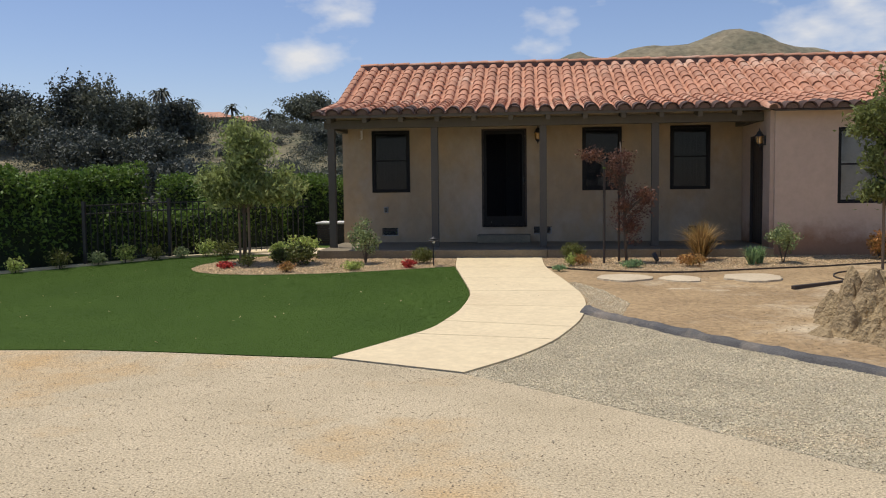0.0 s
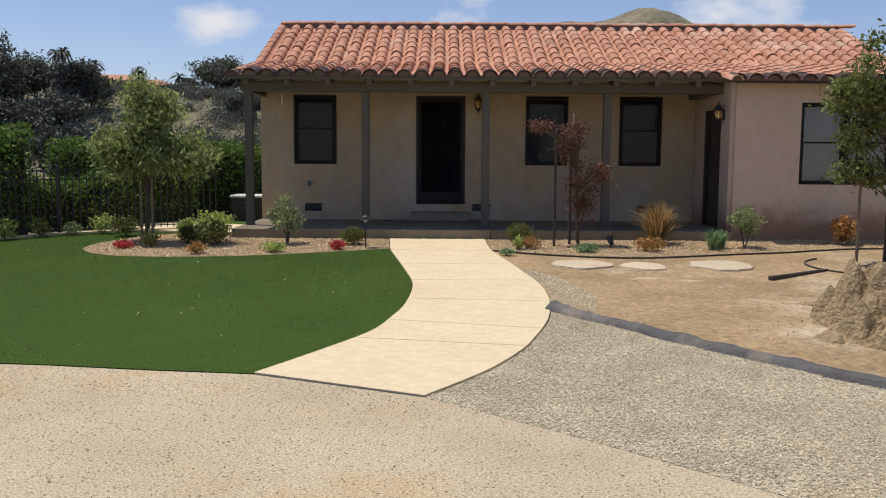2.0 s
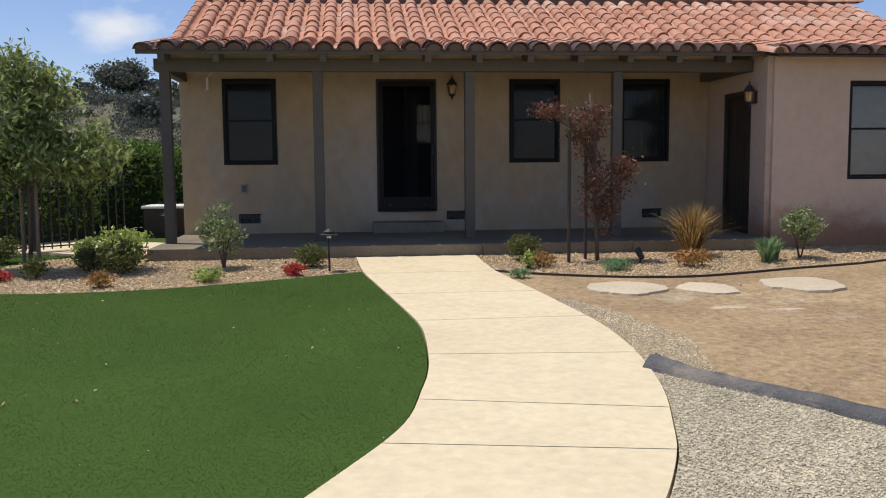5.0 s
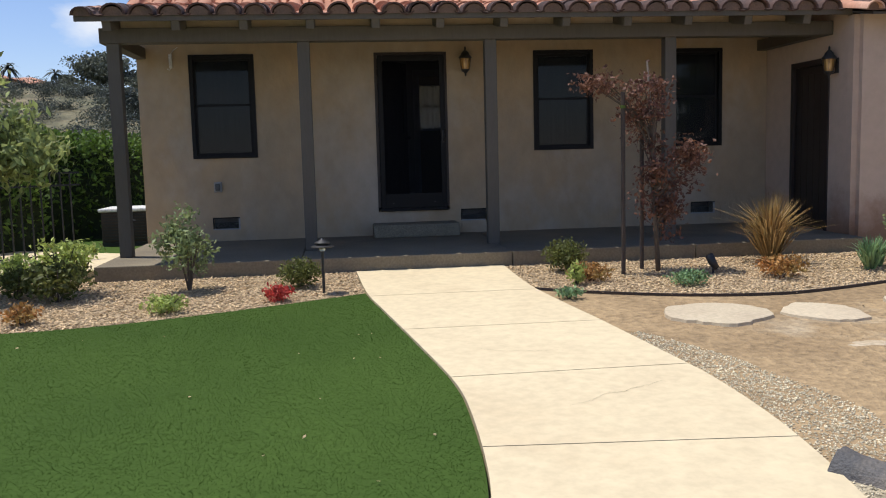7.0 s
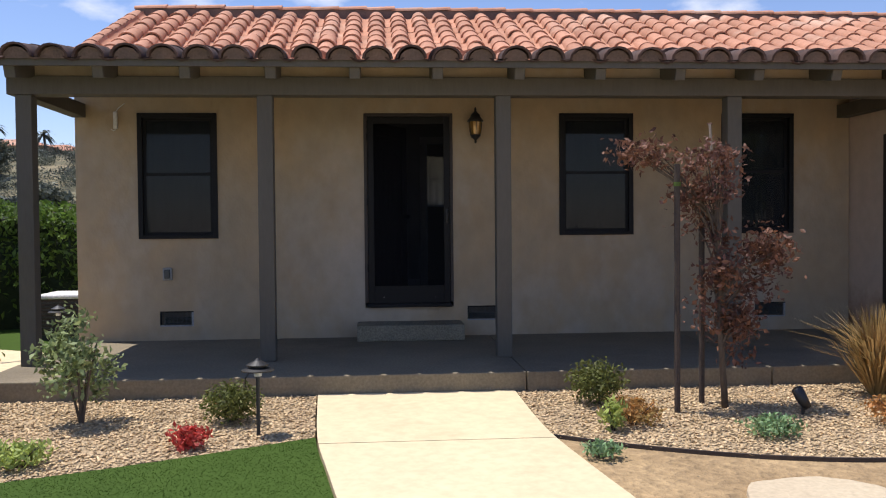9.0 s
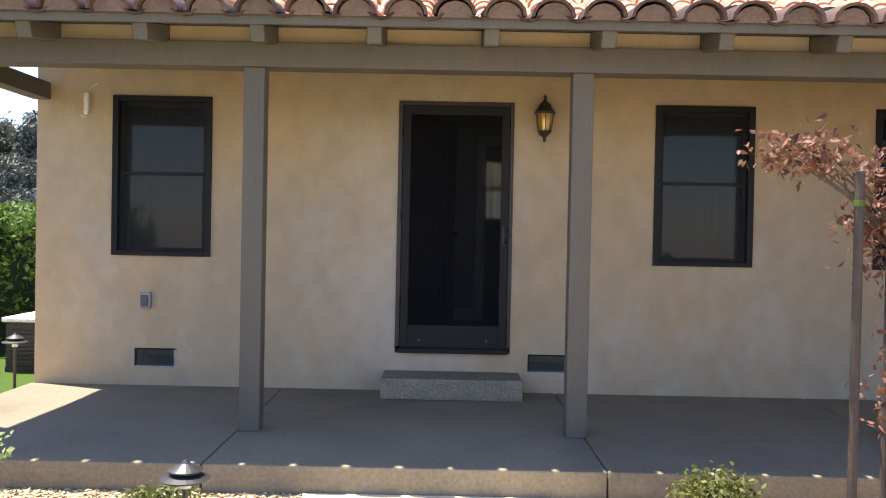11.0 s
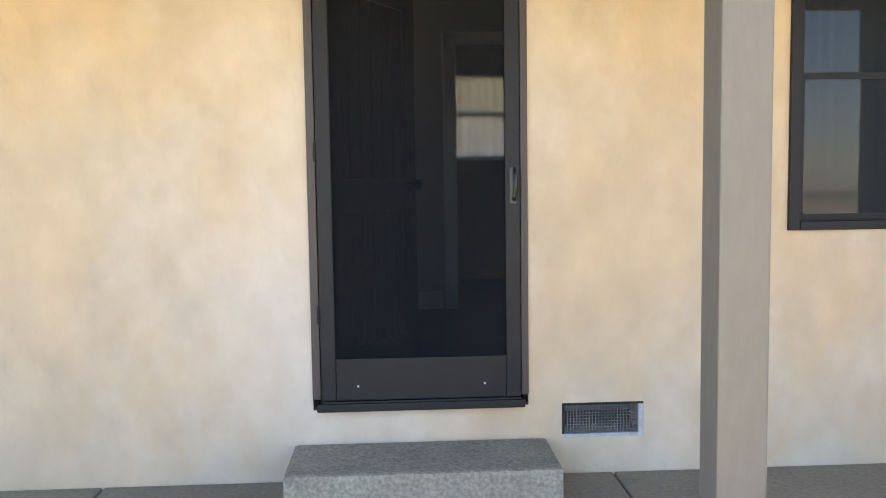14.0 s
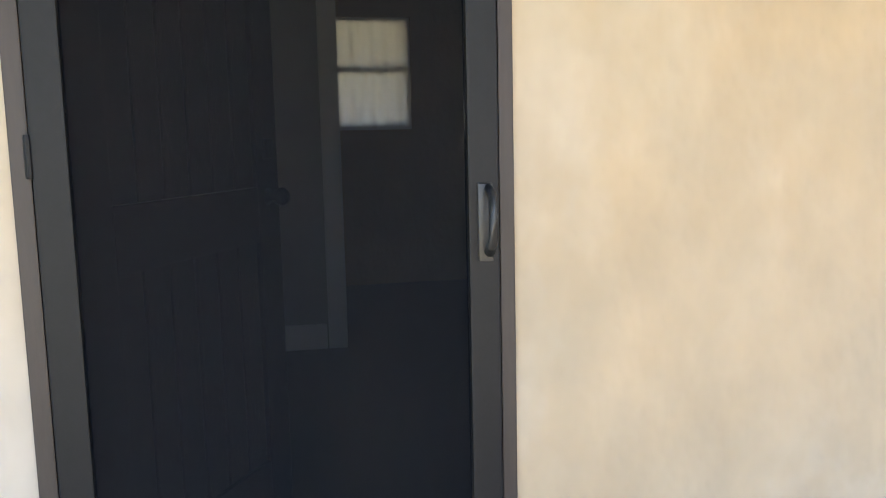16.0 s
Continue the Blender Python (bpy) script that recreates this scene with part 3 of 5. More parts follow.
# posts, beam, rafters
posts = "posts along the porch"
first = None
for x in (-3.065, -1.018, 1.092, 3.22):
    ob = part("post", boxed(x - 0.068, x + 0.068, 16.95, 17.085, PORCH_Z, 2.798, 0.008), WOOD)
    tagged(ob, "square grey-brown painted timber porch post", "post", posts, "")
ob = part("beam", boxed(-3.2, 5.216, 16.94, 17.12, 2.80, 2.962, 0.008), WOOD)
tagged(ob, "grey-brown painted timber beam over the porch posts", "beam", "", "structure")
for x in (-3.13, 5.13):
    bm = boxed(x - 0.07, x + 0.07, 17.122, WALL_Y - 0.002, 2.80, 2.94, 0.006)
    tagged(part("beam", bm, WOOD), "short grey-brown timber tie beam to the wall", "beam", "", "structure")


def rafter(x):
    bm = bmesh.new()
    box(bm, x - 0.045, x + 0.045, 0, 1, 0, 1)
    for v in bm.verts:
        top = v.co.z > 0.5
        y = 16.545 if v.co.y < 0.5 else WALL_Y - 0.002
        v.co.y = y + (0.04 if v.co.y < 0.5 and not top else 0)
        v.co.z = roof_z(v.co.y) - (0.032 if top else 0.145)
    bmesh.ops.bevel(bm, geom=bm.edges[:], offset=0.006, segments=1, affect="EDGES")
    return tagged(part("rafter", bm, WOOD), "grey-brown exposed timber rafter tail under the eave", "rafter", "rafters under the porch roof", "")


rx = -3.02
while rx < 5.1:
    rafter(rx)
    rx += 0.70
bm = bmesh.new()
rx = -3.02
while rx < 4.4:
    box(bm, rx + 0.047, rx + 0.653, 16.98, 17.02, 2.964, roof_z(16.98) - 0.035)
    rx += 0.70
tagged(part("trim", bm, STUCCO), "tan stucco blocking between the rafters", "trim", "", "structure")

# roof deck, both slopes
bm = bmesh.new()
for x0, x1, ye in ((-3.33, 5.19, 16.52), (5.19, 9.12, 16.12)):
    for sgn in (-1, 1):
        for ya, yb in ((ye, KINK_Y), (KINK_Y, RIDGE_Y)):
            pts = [(RIDGE_Y + sgn * (RIDGE_Y - a), roof_z(a)) for a in (ya, yb)]
            q = [bm.verts.new((x, a, z + d)) for d in (-0.03, 0.0) for a, z in pts for x in (x0, x1)]
            for f in ((0, 1, 3, 2), (4, 5, 7, 6), (0, 1, 5, 4), (2, 3, 7, 6), (0, 2, 6, 4), (1, 3, 7, 5)):
                bm.faces.new([q[i] for i in f])
bmesh.ops.recalc_face_normals(bm, faces=bm.faces)
roof = thing("roof", (3, 21.4, 4.5), "low-pitched roof of terracotta barrel tiles, weathered at the eave", "roof", "", "structure")
part("roof_deck", bm, DECK, roof, "dark timber roof boards")
bm = bmesh.new()
for ye in (16.56, 26.2):
    box(bm, -3.33, 5.19, ye - 0.045, ye - 0.02, roof_z(ye) - 0.05, roof_z(ye) + 0.012)
part("fascia", bm, WOOD, roof)

# interior
bm = boxed(-2.98, 8.79, WALL_Y + 0.224, 23.598, 0.68, 0.745)
tagged(part("floor", bm, INFLOOR), "dark wooden floor boards inside the house", "floor", "", "structure")
bm = boxed(-2.98, 8.79, WALL_Y + 0.224, 23.598, 3.15, 3.2)
tagged(part("ceiling", bm, INWALL), "plain painted ceiling inside the house", "ceiling", "", "structure")
bm = wall_cells(bmesh.new(), -2.98, 5.2, 0.747, 3.148, [(0.667, 1.42, 0.747, 2.80)], lambda a, d, z: (a, 21.62 + 0.1 * d, z))
tagged(part("wall_inner", bm, INWALL), "grey painted inner wall with a doorway", "wall", "", "structure")
bm = wall_cells(bmesh.new(), WALL_Y + 0.224, 21.618, 0.747, 3.148, [], lambda a, d, z: (1.6 + 0.1 * d, a, z))
tagged(part("wall_inner_side", bm, INWALL), "grey painted inner side wall of the entry", "wall", "", "structure")
bm = bmesh.new()
box(bm, 0.22, 0.56, 21.60, 21.618, 0.747, 0.885)
box(bm, -2.9, 0.218, 21.60, 21.618, 0.747, 0.885)
tagged(part("baseboard", bm, INTRIM), "white baseboard along the inner wall", "baseboard", "", "structure")
for x0, x1, z0, z1 in ((0.57, 0.672, 0.747, 2.80), (1.415, 1.515, 0.747, 2.80), (0.57, 1.515, 2.802, 2.90)):
    tagged(part("trim", boxed(x0, x1, 21.595, 21.72, z0, z1, 0.004), INTRIM), "white painted doorway casing", "trim", "", "structure")
# rear window with curtain
rw = thing("window_rear", (1.04, 23.62, 2.35), "small rear window with a sheer white curtain, bright with daylight", "window", "", "structure")
for x0, x1, z0, z1 in ((0.72, 0.77, 1.95, 2.80), (1.35, 1.40, 1.95, 2.80), (0.772, 1.348, 1.95, 1.99), (0.772, 1.348, 2.76, 2.80), (0.772, 1.348, 2.38, 2.42)):
    part("window_frame", boxed(x0, x1, 23.65, 23.70, z0, z1), INTRIM, rw)
bm = bmesh.new()
pv = [[bm.verts.new((0.74 + 0.64 * i / 30, 23.625 + 0.012 * math.sin(i * 1.3), z)) for i in range(31)] for z in (1.97, 2.78)]
for i in range(30):
    bm.faces.new((pv[0][i], pv[0][i + 1], pv[1][i + 1], pv[1][i]))
part("curtain", bm, CURTAIN, rw, "sheer white curtain", True)


# ---- windows and doors ----
def sash_window(name, x0, x1, z0, z1, y, label, wide=0.05, glass=SOLAR, curtain=True, rail=True):
    w = thing(name, ((x0 + x1) / 2, y, z0), label, "window", "", "structure")
    f = wide
    part("window_frame", boxed(x0, x0 + f, y - 0.022, y + 0.05, z0, z1, 0.004), BRONZE, w)
    part("window_frame", boxed(x1 - f, x1, y - 0.022, y + 0.05, z0, z1, 0.004), BRONZE, w)
    part("window_frame", boxed(x0 + f, x1 - f, y - 0.022, y + 0.05, z1 - f, z1, 0.004), BRONZE, w)
    part("window_sill", boxed(x0 + f, x1 - f, y - 0.028, y + 0.05, z0, z0 + f * 0.8, 0.004), BRONZE, w)
    zm = z0 + (z1 - z0) * 0.515
    for za, zb, yy in ((z0 + f * 0.8, zm + 0.015, y + 0.022), (zm - 0.015, z1 - f, y + 0.036)):
        fr = bmesh.new()
        t = 0.03
        box(fr, x0 + f, x0 + f + t, yy, yy + 0.013, za, zb)
        box(fr, x1 - f - t, x1 - f, yy, yy + 0.013, za, zb)
        box(fr, x0 + f + t, x1 - f - t, yy, yy + 0.013, za, za + t)
        box(fr, x0 + f + t, x1 - f - t, yy, yy + 0.013, zb - t, zb)
        s = part("sash", fr, BRONZE, w)
        part("pane", boxed(x0 + f + t, x1 - f - t, yy + 0.004, yy + 0.008, za + t, zb - t), glass, s).visible_shadow = False
    if curtain:
        bm = bmesh.new()
        n = 60
        pv = [[bm.verts.new((x0 + 0.02 + (x1 - x0 - 0.04) * i / n, y + 0.30 + 0.022 * math.sin(i * 0.95 + math.sin(i * 0.31) * 2), z)) for i in range(n + 1)] for z in (z0 - 0.05, z1 + 0.05)]
        for i in range(n):
            bm.faces.new((pv[0][i], pv[0][i + 1], pv[1][i + 1], pv[1][i]))
        part("curtain", bm, CURTAIN, w, "pale gathered curtain", True)
    return w


for i, (a, b) in enumerate(WINDOWS):
    sash_window(f"window_{i + 1}", a, b, WIN_Z0, WIN_Z1, WALL_Y, "dark bronze double-hung window in the porch wall")
wm = (WING_WIN[0] + WING_WIN[1]) / 2
sash_window("window_4", WING_WIN[0], wm - 0.002, WING_WIN[2], WING_WIN[3], WING_Y + 0.03, "dark-framed double-hung window with pale blind in the wing", 0.045, GLASS, False)
sash_window("window_5", wm + 0.002, WING_WIN[1], WING_WIN[2], WING_WIN[3], WING_Y + 0.03, "dark-framed double-hung window with pale blind in the wing", 0.045, GLASS, False)
ob = part("window_blind", boxed(WING_WIN[0], WING_WIN[1], WING_Y + 0.21, WING_Y + 0.22, WING_WIN[2], WING_WIN[3]), WHITE)
tagged(ob, "pale white blind drawn behind the wing window", "blind")

# screen door
DX0, DX1, DZ0, DZ1 = DOOR
sd = thing("door_1", (0.296, WALL_Y, DZ0), "closed dark bronze screen door with fine mesh", "door", "", "structure")
part("casing", boxed(DX0, DX0 + 0.036, WALL_Y - 0.016, WALL_Y + 0.10, DZ0 + 0.05, DZ1, 0.004), TRIMDARK, sd, "dark brown wooden casing")
part("casing", boxed(DX1 - 0.032, DX1, WALL_Y - 0.016, WALL_Y + 0.10, DZ0 + 0.05, DZ1, 0.004), TRIMDARK, sd, "dark brown wooden casing")
part("casing", boxed(DX0 + 0.036, DX1 - 0.032, WALL_Y - 0.016, WALL_Y + 0.10, DZ1 - 0.035, DZ1, 0.004), TRIMDARK, sd, "dark brown wooden casing")
part("threshold", boxed(DX0 + 0.02, DX1 - 0.02, WALL_Y - 0.05, WALL_Y + 0.2, DZ0, DZ0 + 0.036, 0.006), BRONZE, sd)
fx0, fx1, fz0, fz1, st = DX0 + 0.040, DX1 - 0.036, DZ0 + 0.045, DZ1 - 0.038, 0.064
yf = WALL_Y - 0.03
part("stile", boxed(fx0, fx0 + st, yf, yf + 0.035, fz0, fz1, 0.005), BRONZE, sd)
part("stile", boxed(fx1 - st, fx1, yf, yf + 0.035, fz0, fz1, 0.005), BRONZE, sd)
part("top_rail", boxed(fx0 + st, fx1 - st, yf, yf + 0.035, fz1 - 0.075, fz1, 0.005), BRONZE, sd)
kick = part("kick_plate", boxed(fx0 + st, fx1 - st, yf + 0.006, yf + 0.03, fz0, fz0 + 0.18, 0.004), BRONZE, sd)
part("kick_rail", boxed(fx0 + st, fx1 - st, yf - 0.003, yf + 0.0, fz0 + 0.172, fz0 + 0.186), BRONZE, kick)
for x in (0.02, 0.575):
    part("screw", lathe(bmesh.new(), x, yf + 0.003, [(0.004, fz0 + 0.06), (0.004, fz0 + 0.068)], 6), WHITE, kick)
part("mesh_panel", boxed(fx0 + st, fx1 - st, yf + 0.016, yf + 0.018, fz0 + 0.18, fz1 - 0.075), SCREEN, sd, "fine dark insect mesh").visible_shadow = False
part("sweep", boxed(fx0, fx1, yf - 0.004, yf + 0.03, fz0 - 0.028, fz0 - 0.002), BRONZE, sd)
for z in (1.86, 1.155, 2.55):
    bm = bmesh.new()
    lathe(bm, fx0 - 0.004, yf + 0.002, [(0.006, z), (0.007, z + 0.006), (0.007, z + 0.074), (0.006, z + 0.08)], 8)
    part("hinge", bm, BRONZE, sd)
bm = bmesh.new()
box(bm, 0.690, 0.722, yf - 0.006, yf, 1.665, 1.825, 0.003)
tube(bm, [(0.712, yf - 0.004, 1.815), (0.712, yf - 0.035, 1.806), (0.711, yf - 0.045, 1.76), (0.711, yf - 0.04, 1.705), (0.711, yf - 0.012, 1.685)], [0.009, 0.010, 0.009, 0.010, 0.011], 8)
part("handle", bm, BLACKMETAL, sd, "curved pull handle", True)

# open inner door, seen through the mesh
idoor = thing("door_2", (-0.12, WALL_Y + 0.20, 0.76), "dark stained wooden entry door with plank grooves, standing open inwards", "door", "", "structure")
W, H, T = 0.86, 2.03, 0.045
for nm, x0, x1, z0, z1, t in (("stile", 0, 0.12, 0, H, T), ("stile", W - 0.12, W, 0, H, T), ("rail", 0.12, W - 0.12, 0, 0.20, T), ("rail", 0.12, W - 0.12, 0.86, 1.02, T), ("rail", 0.12, W - 0.12, H - 0.14, H, T)):
    bm = boxed(x0, x1, 0, t, z0, z1, 0.004)
    ob = new(nm, mesh_of(bm, nm, DOORWOOD))
    ob.parent = idoor
for z0, z1 in ((0.2, 0.86), (1.02, H - 0.14)):
    for k in range(6):
        x0 = 0.12 + (W - 0.24) * k / 6
        bm = boxed(x0 + 0.004, x0 + (W - 0.24) / 6 - 0.004, 0.012, T - 0.012, z0, z1, 0.003)
        ob = new("plank", mesh_of(bm, "plank", DOORWOOD))
        ob.parent = idoor
bm = bmesh.new()
tube(bm, [(W - 0.065, -0.065, 0.99), (W - 0.065, -0.05, 0.99), (W - 0.065, -0.03, 0.99), (W - 0.065, -0.012, 0.99), (W - 0.065, 0, 0.99)], [0.016, 0.028, 0.024, 0.012, 0.026], 12)
ob = new("knob", mesh_of(bm, "knob", BLACKMETAL, True))
ob.parent = idoor
bm = boxed(W - 0.09, W - 0.04, -0.012, 0, 1.10, 1.16, 0.005)
ob = new("deadbolt", mesh_of(bm, "deadbolt", BLACKMETAL))
ob.parent = idoor
idoor.rotation_euler = (0, 0, radians(60))

# side door of the wing
d3 = thing("door_3", (5.22, 17.45, PORCH_Z), "dark brown wooden side door of the wing", "door", "", "structure")
for y0, y1, z0, z1 in ((17.0, 17.06, PORCH_Z, 2.55), (17.84, 17.9, PORCH_Z, 2.55), (17.06, 17.84, 2.48, 2.55)):
    part("casing", boxed(5.205, 5.32, y0, y1, z0, z1, 0.004), TRIMDARK, d3)
part("door_leaf", boxed(5.25, 5.295, 17.062, 17.838, PORCH_Z + 0.01, 2.478, 0.004), DOORWOOD, d3)
for k in range(5):
    y0 = 17.10 + k * 0.145
    part("plank", boxed(5.243, 5.252, y0, y0 + 0.137, PORCH_Z + 0.12, 2.38, 0.003), DOORWOOD, d3)

# foundation vents
for x0, x1, z0, z1 in VENTS:
    v = thing("wall_vent", ((x0 + x1) / 2, WALL_Y, z0), "grey metal foundation vent with dark wire mesh", "vent", "foundation vents", "")
    part("vent_frame", boxed(x0, x1, WALL_Y + 0.004, WALL_Y + 0.03, z0, z0 + 0.014), GREYBOX, v)
    part("vent_frame", boxed(x0, x1, WALL_Y + 0.004, WALL_Y + 0.03, z1 - 0.012, z1), BRONZE, v)
    part("vent_frame", boxed(x0, x0 + 0.012, WALL_Y + 0.004, WALL_Y + 0.03, z0 + 0.014, z1 - 0.012), BRONZE, v)
    part("vent_frame", boxed(x1 - 0.022, x1, WALL_Y + 0.004, WALL_Y + 0.03, z0 + 0.014, z1 - 0.012), GREYBOX, v)
    bm = bmesh.new()
    n = 26
    for k in range(1, n):
        x = x0 + (x1 - x0) * k / n
        box(bm, x - 0.0015, x + 0.0015, WALL_Y + 0.018, WALL_Y + 0.021, z0 + 0.014, z1 - 0.012)
    for k in range(1, 12):
        z = z0 + (z1 - z0) * k / 12
        box(bm, x0 + 0.012, x1 - 0.022, WALL_Y + 0.0215, WALL_Y + 0.0235, z - 0.0015, z + 0.0015)
    tagged(part("wire_mesh", bm, VENTWIRE, v), kind="stuff")


# wall lanterns
def lantern(loc, turn):
    r = thing("wall_lantern", (0, 0, 0), "black metal carriage wall lantern with amber glass, lit", "lamp", "wall lanterns", "")
    bm = boxed(-0.035, 0.035, -0.02, 0.0, -0.02, 0.16, 0.008)
    part("back_plate", bm, BLACKMETAL, r)
    bm = tube(bmesh.new(), [(0, -0.01, 0.02), (0, -0.05, -0.02), (0, -0.09, -0.035), (0, -0.11, -0.01)], 0.009, 8)
    part("arm", bm, BLACKMETAL, r, "", True)
    part("base_cup", lathe(bmesh.new(), 0, -0.11, [(0.006, -0.085), (0.014, -0.07), (0.01, -0.055), (0.03, -0.03), (0.055, -0.005), (0.058, 0.005)], 16), BLACKMETAL, r, "", True)
    part("glass", lathe(bmesh.new(), 0, -0.11, [(0.05, 0.006), (0.062, 0.05), (0.072, 0.13), (0.07, 0.145)], 6), LENS, r, "ribbed amber glass").visible_shadow = False
    part("bulb", lathe(bmesh.new(), 0, -0.11, [(0.01, 0.02), (0.016, 0.04), (0.014, 0.09), (0.004, 0.115)], 10), BULB, r, "", True)
    for k in range(6):
        a = (k + 0.5) * math.pi / 3
        c, s = math.cos(a), math.sin(a)
        part("rib", tube(bmesh.new(), [(0.053 * c, -0.11 + 0.053 * s, 0.0), (0.066 * c, -0.11 + 0.066 * s, 0.05), (0.076 * c, -0.11 + 0.076 * s, 0.147)], 0.004, 5), BLACKMETAL, r)
    part("hood", lathe(bmesh.new(), 0, -0.11, [(0.085, 0.145), (0.088, 0.155), (0.06, 0.19), (0.05, 0.205), (0.052, 0.215), (0.02, 0.245), (0.01, 0.262), (0.014, 0.275), (0.005, 0.30)], 16), BLACKMETAL, r, "", True)
    r.matrix_basis = pose(*loc, 0, 0, turn)
    return r


lan = lantern((1.01, WALL_Y, 2.60), 0)
copy_thing(lan, pose(5.22, 16.84, 2.36, 0, 0, -90))

# ---- small wall fittings ----
ob = thing("outlet_box", (-2.25, WALL_Y, 1.09), "grey weatherproof outlet box with a clear cover", "outlet")
part("body", boxed(-2.30, -2.20, WALL_Y - 0.035, WALL_Y - 0.0, 1.09, 1.225, 0.012), GREYBOX, ob)
part("cover", boxed(-2.28, -2.22, WALL_Y - 0.06, WALL_Y - 0.035, 1.11, 1.205, 0.012), VENTWIRE, ob, "dull grey plastic bubble cover")
ob = thing("wall_sensor", (-2.75, WALL_Y, 2.66), "small white sensor with a thin bent wire on the wall", "sensor")
part("body", boxed(-2.775, -2.735, WALL_Y - 0.04, WALL_Y, 2.68, 2.86, 0.01), WHITE, ob)
part("wire", tube(bmesh.new(), [(-2.755, WALL_Y - 0.02, 2.68), (-2.77, WALL_Y - 0.025, 2.66), (-2.80, WALL_Y - 0.02, 2.675)], 0.005, 6), WHITE, ob)
part("wire", tube(bmesh.new(), [(-2.755, WALL_Y - 0.02, 2.855), (-2.72, WALL_Y - 0.02, 2.90), (-2.66, WALL_Y - 0.02, 2.945)], 0.004, 6), WHITE, ob)
ob = thing("outdoor_unit", (-3.78, 20.3, 0.3), "grey outdoor air-conditioning unit beside the house wall", "air conditioner")
part("cabinet", boxed(-4.12, -3.45, 19.95, 20.65, 0.36, 0.80, 0.02), EDGING, ob)
part("top_cover", boxed(-4.15, -3.42, 19.92, 20.68, 0.80, 0.85, 0.02), WHITE, ob, "pale sheet-metal top")
part("base", boxed(-4.12, -3.45, 19.95, 20.65, 0.295, 0.36), BLACKMETAL, ob)
for k in range(9):
    part("grille_slat", boxed(-4.08, -3.49, 19.935, 19.95, 0.40 + k * 0.043, 0.42 + k * 0.043), BLACKMETAL, ob)

# path light and spotlight
def path_light(x, y):
    z = ground_z(y)
    ob = thing("path_light", (x, y, z), "black metal path light with a tiered pagoda hat", "lamp", "path lights")
    part("stem", lathe(bmesh.new(), x, y, [(0.013, z - 0.05), (0.013, z + 0.44)], 10), BLACKMETAL, ob)
    part("hat", lathe(bmesh.new(), x, y, [(0.105, z + 0.435), (0.108, z + 0.442), (0.05, z + 0.463), (0.05, z + 0.468)], 20), BLACKMETAL, ob)
    part("hat", lathe(bmesh.new(), x, y, [(0.072, z + 0.470), (0.074, z + 0.477), (0.02, z + 0.505), (0.008, z + 0.52)], 20), BLACKMETAL, ob)
    part("diffuser", lathe(bmesh.new(), x, y, [(0.025, z + 0.40), (0.028, z + 0.435)], 12), WHITE, ob)


path_light(-0.845, 15.01)
path_light(-3.5, 18.9)
uz = ground_z(15.2)
ob = thing("spotlight", (2.99, 15.2, uz), "small black garden spotlight on a stake", "lamp")
part("stake", lathe(bmesh.new(), 2.99, 15.2, [(0.012, uz - 0.05), (0.012, uz + 0.06)], 8), BLACKMETAL, ob)
part("head", tube(bmesh.new(), [(3.02, 15.19, uz + 0.05), (2.99, 15.2, uz + 0.10), (2.955, 15.22, uz + 0.18), (2.95, 15.222, uz + 0.19)], [0.03, 0.04, 0.042, 0.03], 12), BLACKMETAL, ob, "", True)

# bed edging boards
for nm, line in (("edging", BED_R_EDGE[:70]),):
    bm = bmesh.new()
    prev = None
    for x, y in line:
        g = ground_z(y)
        q = [bm.verts.new((x, y - 0.012 + dy, g + dz)) for dy, dz in ((0, -0.08), (0, 0.014), (0.018, 0.014), (0.018, -0.08))]
        if prev:
            for k in range(4):
                bm.faces.new((prev[k], prev[(k + 1) % 4], q[(k + 1) % 4], q[k]))
        prev = q
    bmesh.ops.recalc_face_normals(bm, faces=bm.faces)
    tagged(part(nm, bm, EDGING), "thin dark bender-board edging of the mulch bed", "edging", "", "structure")

# flagstones lying on the soil
for x0, x1, y0, y1, h in ((1.83, 2.68, 13.03, 13.86, 0.03), (2.77, 3.44, 13.02, 13.70, 0.026), (3.71, 4.66, 13.0, 13.86, 0.034)):
    cx, cy, n = (x0 + x1) / 2, (y0 + y1) / 2, 36
    g = ground_z(cy) - 0.016
    bm = bmesh.new()
    rings = []
    for s, z in ((0.97, -0.03), (1.0, 0.0), (0.985, h * 0.9), (0.95, h), (0.5, h + 0.004)):
        ring = []
        for k in range(n):
            a = k * 2 * math.pi / n
            w = s * (0.93 + 0.24 * noise.noise((cx + math.cos(a) * 1.3, cy + math.sin(a) * 1.3, 0)) + 0.07 * noise.noise((cx * 3 + math.cos(a) * 5, math.sin(a) * 5, 3)))
            px, py = cx + math.cos(a) * (x1 - x0) / 2 * w, cy + math.sin(a) * (y1 - y0) / 2 * w
            ring.append(bm.verts.new((px, py, g + (py - cy) * 0.034 + z + 0.006 * noise.noise((px * 6, py * 6, 1)))))
        rings.append(ring)
    for q, s in zip(rings, rings[1:]):
        for k in range(n):
            bm.faces.new((q[k], q[(k + 1) % n], s[(k + 1) % n], s[k]))
    bm.faces.new(rings[-1])
    tagged(part("flagstone", bm, STONE), "large rounded pale flagstone lying on bare soil", "stone", "flagstones on the soil")

